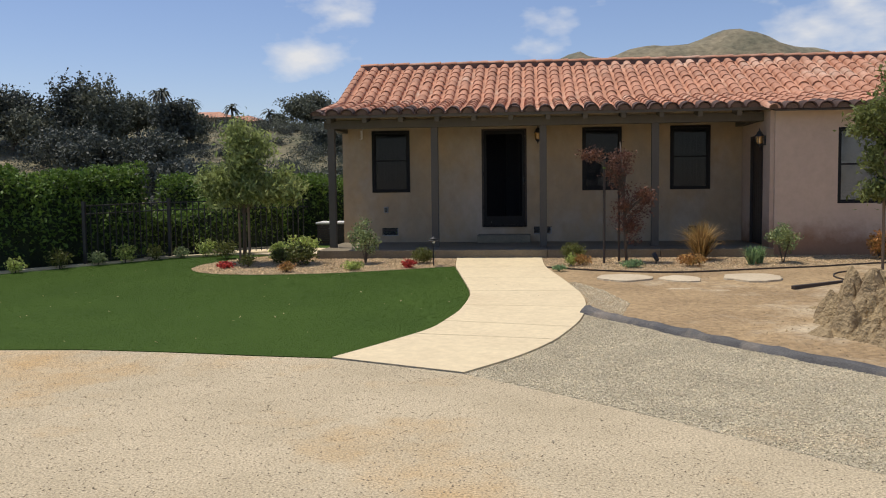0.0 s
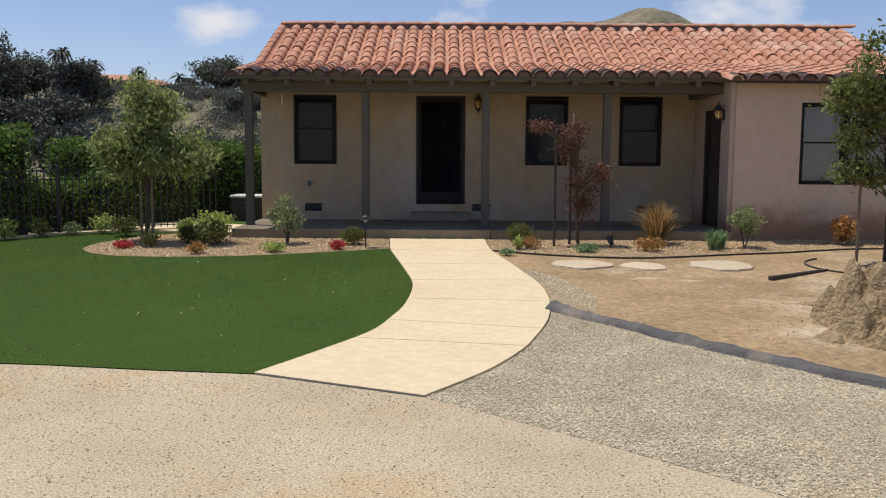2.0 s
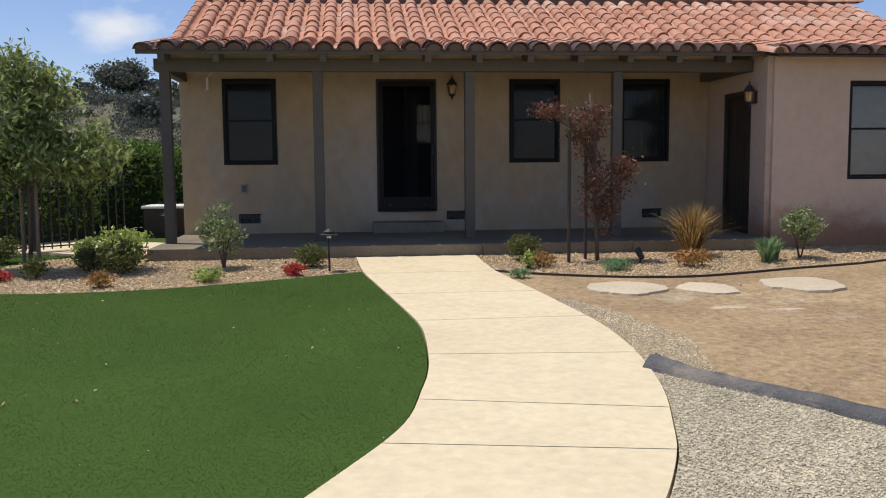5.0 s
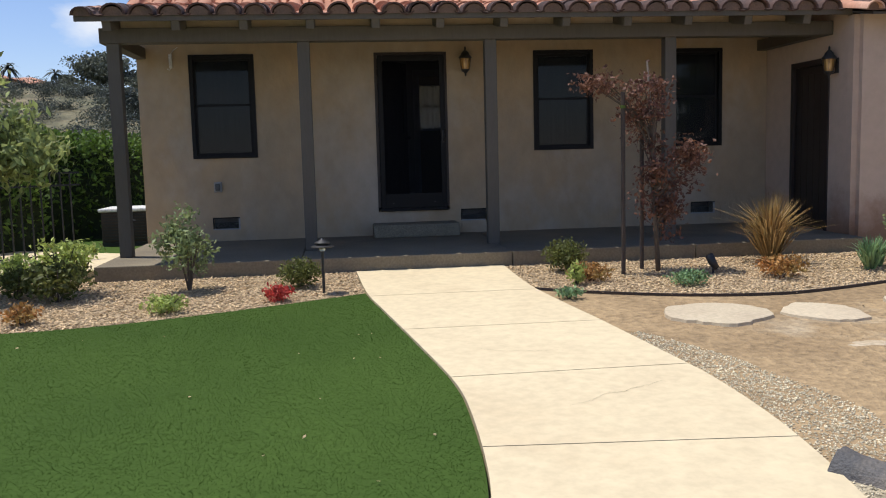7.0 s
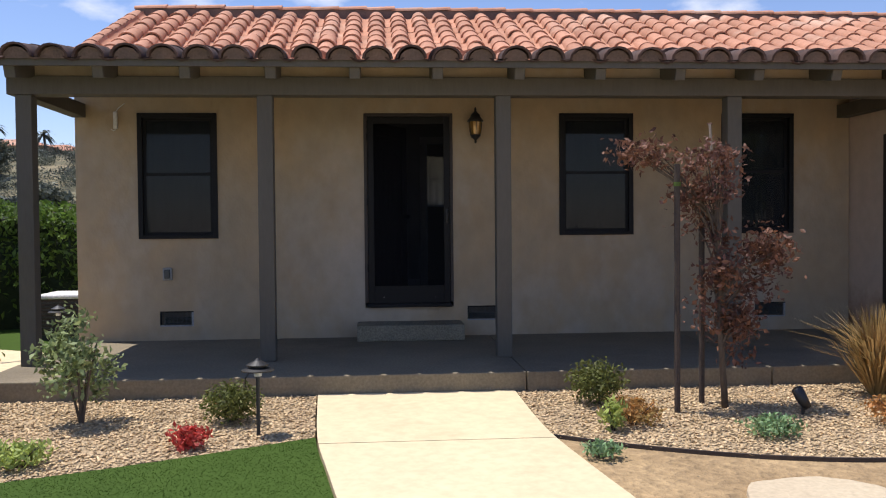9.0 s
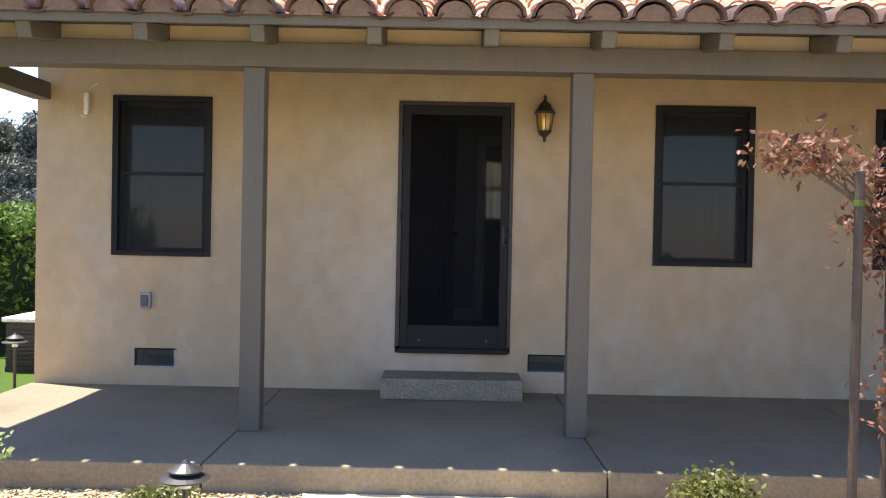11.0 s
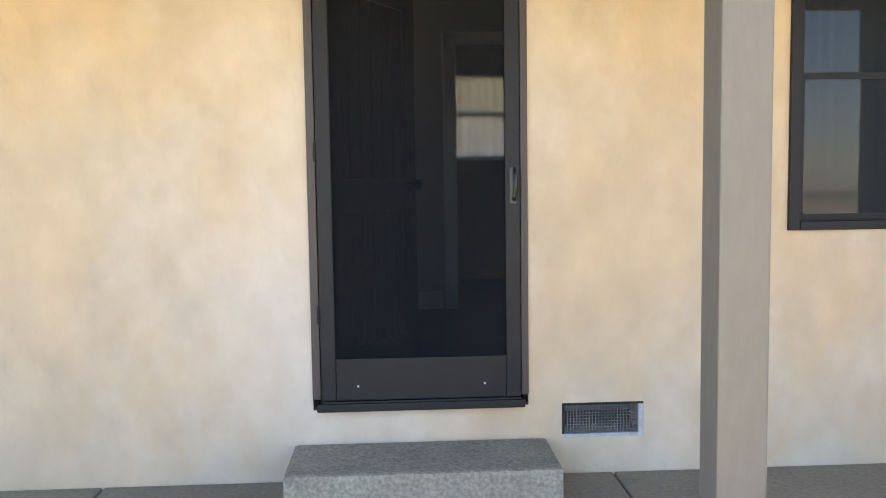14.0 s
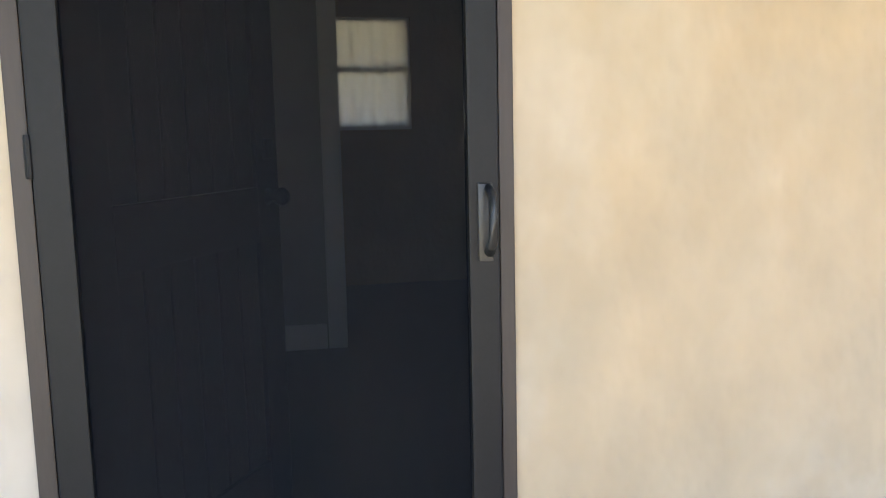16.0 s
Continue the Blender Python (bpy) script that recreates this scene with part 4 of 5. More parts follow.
# lime dust spilled on the soil
for cx, cy, a0, b0 in ((2.95, 12.45, 0.42, 0.16), (3.45, 12.30, 0.30, 0.10)):
    bm = bmesh.new()
    pts = []
    for k in range(40):
        a = k * math.pi / 20
        w = 0.75 + 0.45 * noise.noise((cx + math.cos(a) * 1.7, cy + math.sin(a) * 1.7, 6)) + 0.15 * noise.noise((cx + math.cos(a) * 6, math.sin(a) * 6, 2))
        x, y = cx + math.cos(a) * a0 * w, cy + math.sin(a) * b0 * w
        pts.append(bm.verts.new((x, y, ground_z(y) - 0.015)))
    mid = bm.verts.new((cx, cy, ground_z(cy) - 0.008))
    for k in range(40):
        bm.faces.new((pts[k], pts[(k + 1) % 40], mid))
    tagged(part("lime_dust", bm, POWDER), "patch of pale lime dust spilled on the soil", "dust", "", "stuff")

# black fabric bunched up between gravel and soil
bm = bmesh.new()
line = [p for p in TARP_LINE]
n = 12
prev = None
for i, p in enumerate(line):
    a = line[min(i + 1, len(line) - 1)] - line[max(i - 1, 0)]
    side = Vector((-a.y, a.x, 0)).normalized()
    swell = 1 + 0.22 * noise.noise((i * 0.2, 2, 0)) + max(0.0, 0.6 - 0.12 * i)
    ring = []
    for k in range(n):
        f = k / (n - 1)
        off = (f - 0.45) * 0.17 * swell + 0.02 * noise.noise((i * 0.3, 0, 8))
        hump = math.sin(f * math.pi) ** 0.8 * (0.085 + 0.03 * max(0.0, 1 - i / 6)) * (1 + 0.3 * noise.noise((i * 0.22, f * 2, 5))) + 0.016 * noise.noise((i * 0.35, f * 7, 1))
        ring.append(bm.verts.new((p.x + side.x * off, p.y + side.y * off, ground_z(p.y) - 0.022 + hump)))
    if prev:
        for k in range(n - 1):
            bm.faces.new((prev[k], prev[k + 1], ring[k + 1], ring[k]))
    prev = ring
bmesh.ops.recalc_face_normals(bm, faces=bm.faces)
tagged(part("landscape_fabric", bm, FABRIC, None, "", True), "dusty black landscape fabric bunched between gravel and soil", "fabric")

# heap of dug clay
bm = bmesh.new()
HX, HY, n = 5.4, 9.5, 130
grid = []
for j in range(n + 1):
    row = []
    for i in range(n + 1):
        x, y = HX + (i / n - 0.5) * 3.8, HY + (j / n - 0.5) * 4.2
        r = math.hypot((x - HX) / 1.48, (y - HY) / 1.75)
        h = max(0.0, 1 - r) ** 0.62 * 0.95
        rough = noise.fractal((x * 2.2, y * 2.2, 4), 0.7, 2.1, 5)
        lump = noise.voronoi((x * 3.1, y * 3.1, 9))[0]
        clod = lump[1] - lump[0]
        h += (0.20 * rough + 0.55 * min(clod, 0.5) - 0.16) * min(1.0, max(0.0, 1.25 - r) * 2.2)
        row.append(bm.verts.new((x + 0.06 * noise.noise((x * 5, y * 5, 2)), y + 0.06 * noise.noise((x * 5, y * 5, 7)), ground_z(y) - 0.05 + max(h, 0.0))))
    grid.append(row)
for j in range(n):
    for i in range(n):
        bm.faces.new((grid[j][i], grid[j][i + 1], grid[j + 1][i + 1], grid[j + 1][i]))
tagged(part("soil_heap", bm, CLAY), "lumpy heap of dug brown clay soil", "soil heap", "", "stuff")

# loose board and ring of edging round the young tree
bm = boxed(-0.66, 0.66, -0.03, 0.03, 0, 0.05, 0.005)
ob = new("board", mesh_of(bm, "board", EDGING))
ob.matrix_basis = pose(4.97, 12.75, ground_z(12.75) - 0.02, 0, 0, 37.5)
tagged(ob, "loose dark edging board lying on the soil", "board")
bm = bmesh.new()
ring_pts = [(6.35 + 0.95 * math.cos(a), 13.5 + 0.85 * math.sin(a)) for a in np.linspace(2.2, 5.6, 30)]
prev = None
for x, y in ring_pts:
    g = ground_z(y) - 0.02
    q = [bm.verts.new((x + dx, y, g + dz)) for dx, dz in ((0, -0.03), (0, 0.03), (0.015, 0.03), (0.015, -0.03))]
    if prev:
        for k in range(4):
            bm.faces.new((prev[k], prev[(k + 1) % 4], q[(k + 1) % 4], q[k]))
    prev = q
bmesh.ops.recalc_face_normals(bm, faces=bm.faces)
tagged(part("tree_ring", bm, EDGING), "curved strip of dark edging round the young tree", "edging")


# ---- plants ----
def shrub(x, y, h, w, leaf, n, size, label, category="shrub", group="", stems=5, clumps=0, slim=0.5, low=0.0, base=None):
    z = (ground_z(y) if base is None else base)
    r = thing("shrub" if category == "shrub" else "plant", (x, y, z), label, category, group)
    for k in range(stems):
        bm = bmesh.new()
        a = rng.uniform(0, 6.28)
        tx, ty = math.cos(a) * w * 0.3, math.sin(a) * w * 0.3
        tube(bm, [(x, y, z - 0.03), (x + tx * 0.4, y + ty * 0.4, z + h * 0.35), (x + tx, y + ty, z + h * 0.75)], [0.012 * h + 0.004, 0.009 * h + 0.003, 0.003], 5)
        part("stem", bm, TRUNK, r)
    n = int(n * 1.5)
    pts = blob_points(n, w / 2, w / 2, h * (0.5 - low / 2), h * (0.5 + low / 2), 0.3, clumps)
    pts[:, 2] = np.maximum(pts[:, 2], 0.015)
    leaf_soup("foliage", pts, size, leaf, r, slim=slim)
    return r


shrub(-2.13, 15.45, 0.78, 0.62, L_OLIVE, 850, 0.055, "upright grey-green shrub with small oval leaves in mulch", clumps=16, low=0.25)
shrub(5.15, 15.35, 0.70, 0.55, L_OLIVE, 800, 0.055, "upright grey-green shrub with small oval leaves in mulch", clumps=14, low=0.3)
shrub(-1.08, 15.38, 0.30, 0.50, L_DARK, 1100, 0.036, "low rounded dark green shrub in mulch")
shrub(1.60, 15.64, 0.36, 0.50, L_DARK, 1300, 0.036, "low rounded dark green shrub in mulch")
shrub(-1.24, 14.74, 0.17, 0.30, L_RED, 260, 0.045, "small bright red plant in mulch", "plant")
shrub(-2.16, 14.45, 0.17, 0.42, L_LIME, 300, 0.05, "small pale green ground cover plant", "plant")
shrub(-3.25, 14.22, 0.20, 0.34, L_ORANGE, 260, 0.05, "small orange-tinged plant at the bed edge", "plant")
shrub(-4.5, 14.75, 0.14, 0.34, L_RED, 200, 0.05, "small red-orange plant at the bed edge", "plant")
shrub(-3.25, 15.15, 0.42, 0.68, L_DARK, 620, 0.06, "dark green bushy shrub in mulch")
shrub(-3.85, 15.95, 0.34, 0.52, L_LIME, 650, 0.065, "pale green leafy shrub beside the porch", clumps=18)
shrub(-3.68, 15.35, 0.32, 0.42, L_DARK, 380, 0.055, "low dark green shrub beside the porch")
shrub(-3.6, 16.55, 0.48, 0.85, L_LIME, 620, 0.07, "pale green leafy shrub beside the porch", clumps=18)
shrub(-4.15, 14.9, 0.26, 0.34, L_DARK, 240, 0.05, "small dark plant in mulch", "plant")
shrub(-5.0, 16.2, 0.38, 0.5, L_DARK, 360, 0.06, "small dark green shrub near the fence")
for k, (x, y, s) in enumerate(((-8.9, 13.25, 0.34), (-8.05, 14.2, 0.30), (-7.55, 14.75, 0.38), (-7.1, 15.25, 0.28), (-6.75, 15.65, 0.40), (-6.35, 16.05, 0.30), (-5.95, 16.35, 0.26), (-5.55, 16.65, 0.40))):
    shrub(x, y, s, s * 1.35, (L_OLIVE, L_LIME, L_DARK)[k % 3], 230, 0.055, "small young shrub planted along the fence", "shrub", "shrubs along the fence", 3)
shrub(1.70, 15.05, 0.20, 0.46, L_ORANGE, 320, 0.045, "low orange and green succulent clump", "plant")
shrub(1.52, 14.9, 0.24, 0.22, L_LIME, 140, 0.06, "small upright green sprig", "plant")
shrub(1.30, 14.35, 0.10, 0.30, L_BLUE, 200, 0.04, "flat blue-green ground cover at the bed edge", "plant")
shrub(2.53, 14.68, 0.15, 0.46, L_BLUE, 420, 0.04, "low bright blue-green succulent mat", "plant")
shrub(3.52, 14.85, 0.24, 0.55, L_ORANGE, 420, 0.05, "orange and red succulent clump", "plant")
shrub(6.9, 15.75, 0.52, 0.52, L_ORANGE, 420, 0.07, "orange-tinged shrub beside the wing wall")


def spikes(x, y, h, w, material, n, label, thick=0.012):
    z = ground_z(y)
    r = thing("grass_clump", (x, y, z), label, "grass")
    a = rng.uniform(0, 6.283, n)
    lean = np.abs(rng.normal(0, 0.5, n)).clip(0, 1.2)
    ht = h * rng.uniform(0.55, 1.05, n)
    d = np.stack([np.cos(a), np.sin(a), 0 * a], 1)
    s = np.stack([-np.sin(a), np.cos(a), 0 * a], 1) * thick
    b = d * 0.05 * rng.uniform(0, 1, (n, 1))
    mid = b + d * (lean * w * 0.25)[:, None] + np.stack([0 * a, 0 * a, ht * 0.6], 1)
    tip = b + d * (lean * w * 0.62)[:, None] + np.stack([0 * a, 0 * a, ht * (1 - 0.25 * lean)], 1)
    v = np.stack([b - s, b + s, mid + s * 0.8, mid - s * 0.8, tip], 1).reshape(-1, 3)
    k = np.arange(n)[:, None] * 5
    soup("foliage", v, np.concatenate([k + [0, 1, 2], k + [0, 2, 3], k + [3, 2, 4]]), material, r)


spikes(3.85, 15.72, 0.76, 1.05, L_RUST, 520, "tall rusty orange feathery ornamental grass clump", 0.009)
spikes(4.55, 15.05, 0.36, 0.40, L_BLUE, 160, "spiky blue-green plant in mulch", 0.014)
spikes(4.72, 15.2, 0.34, 0.36, L_BLUE, 120, "spiky blue-green plant in mulch", 0.014)


def young_tree(x, y, trunk_pts, limbs, crown, leaf, n, size, label, stakes=(), stake_mat=STAKE, droop=0.6, slim=0.42, spread=0.16):
    z = ground_z(y)
    r = thing("tree", (x, y, z), label, "tree")
    pts = [(x + a, y + b, z + c) for a, b, c in trunk_pts]
    bm = tube(bmesh.new(), pts, [0.028 - 0.018 * k / (len(pts) - 1) for k in range(len(pts))], 8)
    part("trunk", bm, TRUNK, r, "", True)
    cl = []
    for k in range(limbs):
        q = rng.normal(size=3)
        q /= np.linalg.norm(q)
        q *= rng.uniform(0.45, 1.0)
        c = crown[k % len(crown)]
        cl.append(np.array(c[:3]) + q * np.array(c[3:]))
    for c in cl:
        bm = bmesh.new()
        hb = max(0.25, c[2] * 0.72)
        src = np.array([np.interp(hb, [p[2] for p in trunk_pts], [p[i] for p in trunk_pts]) for i in (0, 1)])
        m = (np.array([src[0], src[1], hb]) + c) / 2 + (0, 0, 0.05)
        tube(bm, [(x + src[0], y + src[1], z + hb), (x + m[0], y + m[1], z + m[2]), (x + c[0], y + c[1], z + c[2])], [0.011, 0.008, 0.003], 5)
        part("limb", bm, TRUNK, r)
    cl = np.array(cl)
    p = cl[rng.integers(0, len(cl), n)] + rng.normal(size=(n, 3)) * np.array([spread, spread, spread * 0.8])
    leaf_soup("crown", p, size, leaf, r, droop, slim)
    for k, (sx, sy, sh) in enumerate(stakes):
        ob = thing("tree_stake", (x + sx, y + sy, z), "thin wooden stake supporting the young tree", "stake", "tree stakes")
        part("pole", lathe(bmesh.new(), x + sx, y + sy, [(0.022, z - 0.1), (0.022, z + sh - 0.01), (0.016, z + sh)], 9), stake_mat, ob)
        part("tie", lathe(bmesh.new(), x + sx, y + sy, [(0.026, z + sh - 0.16), (0.026, z + sh - 0.13)], 9), L_HEDGE, ob, "green tie")


young_tree(-4.42, 15.55, [(0, 0, -0.05), (0.02, 0, 0.8), (-0.02, 0, 1.6), (0.05, 0, 2.35)], 44,
           [(0.05, 0, 1.85, 0.46, 0.46, 0.5), (-0.46, 0, 1.42, 0.56, 0.45, 0.30), (0.46, 0, 1.38, 0.56, 0.45, 0.32), (0.02, 0, 2.2, 0.2, 0.2, 0.3), (0.0, -0.1, 1.35, 0.5, 0.4, 0.35)], L_TREE, 9500, 0.098,
           "young tree with drooping fresh green leaves in the mulch bed", ((-0.1, 0.08, 1.25), (0.12, -0.05, 1.25)), STAKE, 0.8, 0.4, 0.13)
young_tree(6.45, 13.75, [(0.12, 0, -0.05), (0.12, 0, 1.0), (0.08, 0, 2.0), (0.12, 0, 3.1)], 38,
           [(0.15, 0, 2.7, 0.7, 0.6, 0.65), (-0.45, 0, 2.25, 0.45, 0.45, 0.42), (-0.32, 0, 1.5, 0.40, 0.4, 0.36), (0.5, 0, 1.9, 0.55, 0.5, 0.7), (0.0, 0, 2.0, 0.5, 0.45, 0.5)], L_GLOSS, 7200, 0.092,
           "young evergreen tree with glossy green leaves on bare soil", ((-0.30, -0.05, 1.9), (0.46, 0.05, 1.9)), STAKE, 0.1, 0.42, 0.105)
young_tree(2.52, 15.45, [(0, 0, -0.05), (-0.04, 0, 0.6), (-0.06, 0, 1.3), (-0.12, 0, 2.1)], 48,
           [(-0.16, 0, 1.78, 0.24, 0.24, 0.30), (0.28, 0, 1.28, 0.14, 0.16, 0.34), (-0.14, 0, 1.35, 0.20, 0.2, 0.45), (0.02, 0, 0.75, 0.18, 0.18, 0.4), (-0.12, 0, 1.55, 0.22, 0.2, 0.4), (0.26, 0, 1.0, 0.14, 0.16, 0.36), (-0.05, 0, 1.0, 0.18, 0.18, 0.45), (-0.62, 0, 1.90, 0.14, 0.08, 0.06), (0.10, 0, 0.5, 0.14, 0.14, 0.3)], L_PURPLE, 3600, 0.052,
           "slender young tree with bronze-purple leaves, in mulch", ((-0.40, -0.1, 1.8), (-0.12, 0.16, 1.7)), EDGING, 0.1, 0.5, 0.075)


# ---- hedges and fence ----
def hedge(line, width, height, n, label, name="hedge"):
    """A clipped hedge: core coloured dark as inner shade, and an uneven coat of leaves."""
    (x0, y0), (x1, y1) = line
    L = math.hypot(x1 - x0, y1 - y0)
    ux, uy = (x1 - x0) / L, (y1 - y0) / L
    r = thing(name, ((x0 + x1) / 2, (y0 + y1) / 2, 0.25), label, "hedge")
    mx, my = (x0 + x1) / 2, (y0 + y1) / 2

    def bulge(s, z):
        return 0.42 * noise.noise((s * 0.85 + x0, z * 0.6, 1.5)) + 0.20 * noise.noise((s * 2.3, z * 1.9, 4 + x0))
    # solid mass added behind the leaves, its dark colour standing for shade in there
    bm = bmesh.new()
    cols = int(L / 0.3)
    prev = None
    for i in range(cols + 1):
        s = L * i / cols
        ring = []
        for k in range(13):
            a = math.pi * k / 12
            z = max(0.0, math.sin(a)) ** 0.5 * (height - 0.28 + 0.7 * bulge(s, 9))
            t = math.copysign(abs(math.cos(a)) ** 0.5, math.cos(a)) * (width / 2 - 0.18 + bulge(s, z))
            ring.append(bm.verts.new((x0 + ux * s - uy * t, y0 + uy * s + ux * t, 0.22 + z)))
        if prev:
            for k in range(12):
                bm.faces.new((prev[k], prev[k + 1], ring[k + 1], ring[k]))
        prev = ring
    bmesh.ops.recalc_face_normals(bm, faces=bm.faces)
    part("inner_foliage", bm, SHADE_CORE, r, "solid hedge core coloured dark as inner shade")
    s = rng.uniform(-0.1, L + 0.1, n)
    a = rng.uniform(0.0, math.pi, n)
    d = rng.uniform(-0.16, 0.10, n)
    pts = np.zeros((n, 3))
    for k in range(n):
        sa, ca = max(0.0, math.sin(a[k])) ** 0.5, math.copysign(abs(math.cos(a[k])) ** 0.5, math.cos(a[k]))
        z = sa * (height - 0.12 + 0.7 * bulge(s[k], 9) + d[k])
        t = ca * (width / 2 - 0.06 + bulge(s[k], z) + d[k])
        pts[k] = (x0 + ux * s[k] - uy * t - mx, y0 + uy * s[k] + ux * t - my, z - 0.03)
    leaf_soup("leaves", pts, 0.095, L_HEDGE, r, 0.3, 0.5)


hedge(((-13.7, 9.9), (-7.1, 16.8)), 1.5, 1.92, 30000, "tall dense green hedge along the fence")
hedge(((-8.2, 20.9), (-1.5, 22.3)), 1.4, 1.75, 15000, "tall dense green hedge behind the side yard")
hedge(((-7.6, 17.9), (-4.9, 19.8)), 0.9, 1.2, 5000, "lower leafy green hedge in a gap behind the fence")

fence = thing("fence", (-6.2, 16.42, 0.3), "black wrought-iron picket fence along the lawn", "fence")
FZ0, FZ1 = 0.36, 1.44
for (xa, ya), (xb, yb) in zip(FENCE_LINE[2:], FENCE_LINE[3:]):
    L = math.hypot(xb - xa, yb - ya)
    ga, gb = ground_z(ya), ground_z(yb)
    part("post", boxed(xa - 0.03, xa + 0.03, ya - 0.03, ya + 0.03, ga - 0.05, ga + 1.18, 0.004), BLACKMETAL, fence)
    for h in (0.10, 0.95, 1.10):
        part("rail", tube(bmesh.new(), [(xa, ya, ga + h), (xb, yb, gb + h)], 0.014, 4), BLACKMETAL, fence)
    n = int(L / 0.115)
    for k in range(1, n):
        x, y, g = xa + (xb - xa) * k / n, ya + (yb - ya) * k / n, ga + (gb - ga) * k / n
        part("picket", boxed(x - 0.008, x + 0.008, y - 0.008, y + 0.008, g + 0.06, g + 1.10), BLACKMETAL, fence)
bm = bmesh.new()
prev = None
for x, y in FENCE_LINE:
    g = ground_z(y)
    q = [bm.verts.new((x + dx, y - dx, g + dz)) for dx, dz in ((-0.07, -0.08), (-0.07, 0.04), (0.07, 0.04), (0.07, -0.08))]
    if prev:
        for k in range(4):
            bm.faces.new((prev[k], prev[(k + 1) % 4], q[(k + 1) % 4], q[k]))
    prev = q
bmesh.ops.recalc_face_normals(bm, faces=bm.faces)
tagged(part("kerb", bm, PATHC), "pale concrete mow strip under the fence", "kerb", "", "structure")


# ---- distance ----
def hill(name, x0, x1, y0, y1, nx, ny, height, material, label):
    bm = bmesh.new()
    g = [[bm.verts.new((x0 + (x1 - x0) * i / nx, y0 + (y1 - y0) * j / ny, height(x0 + (x1 - x0) * i / nx, y0 + (y1 - y0) * j / ny))) for i in range(nx + 1)] for j in range(ny + 1)]
    for j in range(ny):
        for i in range(nx):
            bm.faces.new((g[j][i], g[j][i + 1], g[j + 1][i + 1], g[j + 1][i]))
    return tagged(part(name, bm, material, None, "", True), label, "hill", "", "structure")


def near_hill(x, y):
    s = min(1.0, max(0.0, (y - 50) / 70))
    s = s * s * (3 - 2 * s)
    ridge = 11.4 + 1.5 * noise.noise((x * 0.02, 0.3, 0)) - max(0.0, x + 20) * 0.02 - max(0, -75 - x) * 0.05
    return -1 + s * ridge + s * 1.2 * noise.noise((x * 0.09, y * 0.09, 3))


def far_hill(x, y):
    crest = float(np.interp(x, [-150, -60, -10, 8, 22, 33, 43, 52, 87, 110, 125, 150, 175, 230, 480], [8, 18, 48, 68, 79, 81.5, 78, 81, 84, 88, 91, 86, 77, 56, 18]))
    across = math.exp(-((y - 540) / 95) ** 2)
    return -5 + (crest + 5) * across * (1 + 0.05 * noise.fractal((x * 0.03, y * 0.03, 1), 0.8, 2, 4))


hill("hill_near", -220, 60, 48, 190, 70, 36, near_hill, HILL, "dry scrubby hillside behind the garden")
hill("hill_far", -150, 480, 380, 760, 90, 44, far_hill, HILLFAR, "distant grassy hill rising behind the roof")


def far_tree(x, y, h, w, leaf, n, label, size=0.6, tall=False, z=None):
    z = near_hill(x, y) - 0.2 if z is None else z
    r = thing("far_tree", (x, y, z), label, "tree", "trees on the hillside")
    bm = tube(bmesh.new(), [(x, y, z - 0.5), (x + 0.1, y, z + h * 0.4), (x, y, z + h * 0.8)], [w * 0.035 + 0.08, w * 0.025 + 0.05, 0.05], 6)
    part("trunk", bm, TRUNK, r)
    cl = max(10, int(n / 70))
    q = rng.normal(size=(cl, 3))
    q /= np.linalg.norm(q, axis=1)[:, None]
    q *= rng.uniform(0.3, 1.0, size=(cl, 1))
    rad = 0.16
    p = q[rng.integers(0, cl, n)] + rng.normal(size=(n, 3)) * rad
    lowc = 0.5 if tall else 0.6
    p = p * (w / 2, w / 2, h * (1 - lowc)) + (0, 0, h * lowc)
    leaf_soup("crown", p, size, leaf, r, 0.2, 0.6)


def bearing(px, dist):
    """A place that far from the start of the walk, by its share of the view's width to the side."""
    return 0.8 + dist * px, dist


FT = [(-0.66, 92, 9.0, 8, L_FAR, 1500, False), (-0.615, 90, 9.0, 6.5, L_FAR, 1400, False), (-0.59, 88, 7.2, 5, L_FAR2, 900, False),
      (-0.541, 90, 11.0, 4.0, L_FAR, 1300, True), (-0.548, 82, 6.0, 7, L_FAR, 1000, True), (-0.503, 90, 10.2, 4.6, L_FAR2, 1300, True), (-0.51, 78, 5.5, 6, L_FAR, 1000, True),
      (-0.475, 95, 6.0, 3.2, L_FAR2, 600, False), (-0.460, 95, 6.8, 4.6, L_FAR2, 900, False), (-0.44, 78, 5.8, 5, L_FAR, 1000, True), (-0.415, 90, 8.0, 3.6, L_FAR, 900, False), (-0.398, 92, 6.6, 3.6, L_FAR2, 800, False),
      (-0.42, 64, 5.4, 4.5, L_FAR, 1000, True), (-0.385, 60, 5.0, 4.5, L_FAR, 1000, True), (-0.58, 60, 4.0, 7, L_FAR, 900, True), (-0.37, 70, 4.0, 5, L_FAR, 800, True),
      (-0.258, 112, 6.6, 5.8, L_FAR2, 1000, False), (-0.24, 114, 3.8, 5, L_FAR, 600, False), (-0.225, 90, 3.6, 3, L_FAR, 500, True), (-0.335, 80, 2.6, 3.5, L_FAR2, 400, True),
      (-0.29, 118, 3.0, 3.5, L_FAR2, 300, False), (-0.20, 108, 3.5, 6, L_FAR2, 600, False), (-0.17, 108, 3.0, 7, L_FAR2, 600, False), (-0.23, 72, 2.6, 5, L_FAR2, 600, True)]
for px, d, h, w, leaf, n, tall in FT:
    x, y = bearing(px, d)
    far_tree(x, y, h * 0.74, w * 1.15, leaf, int(n * 5.5), "dark grey-green tree on the far hillside", 0.36, tall)
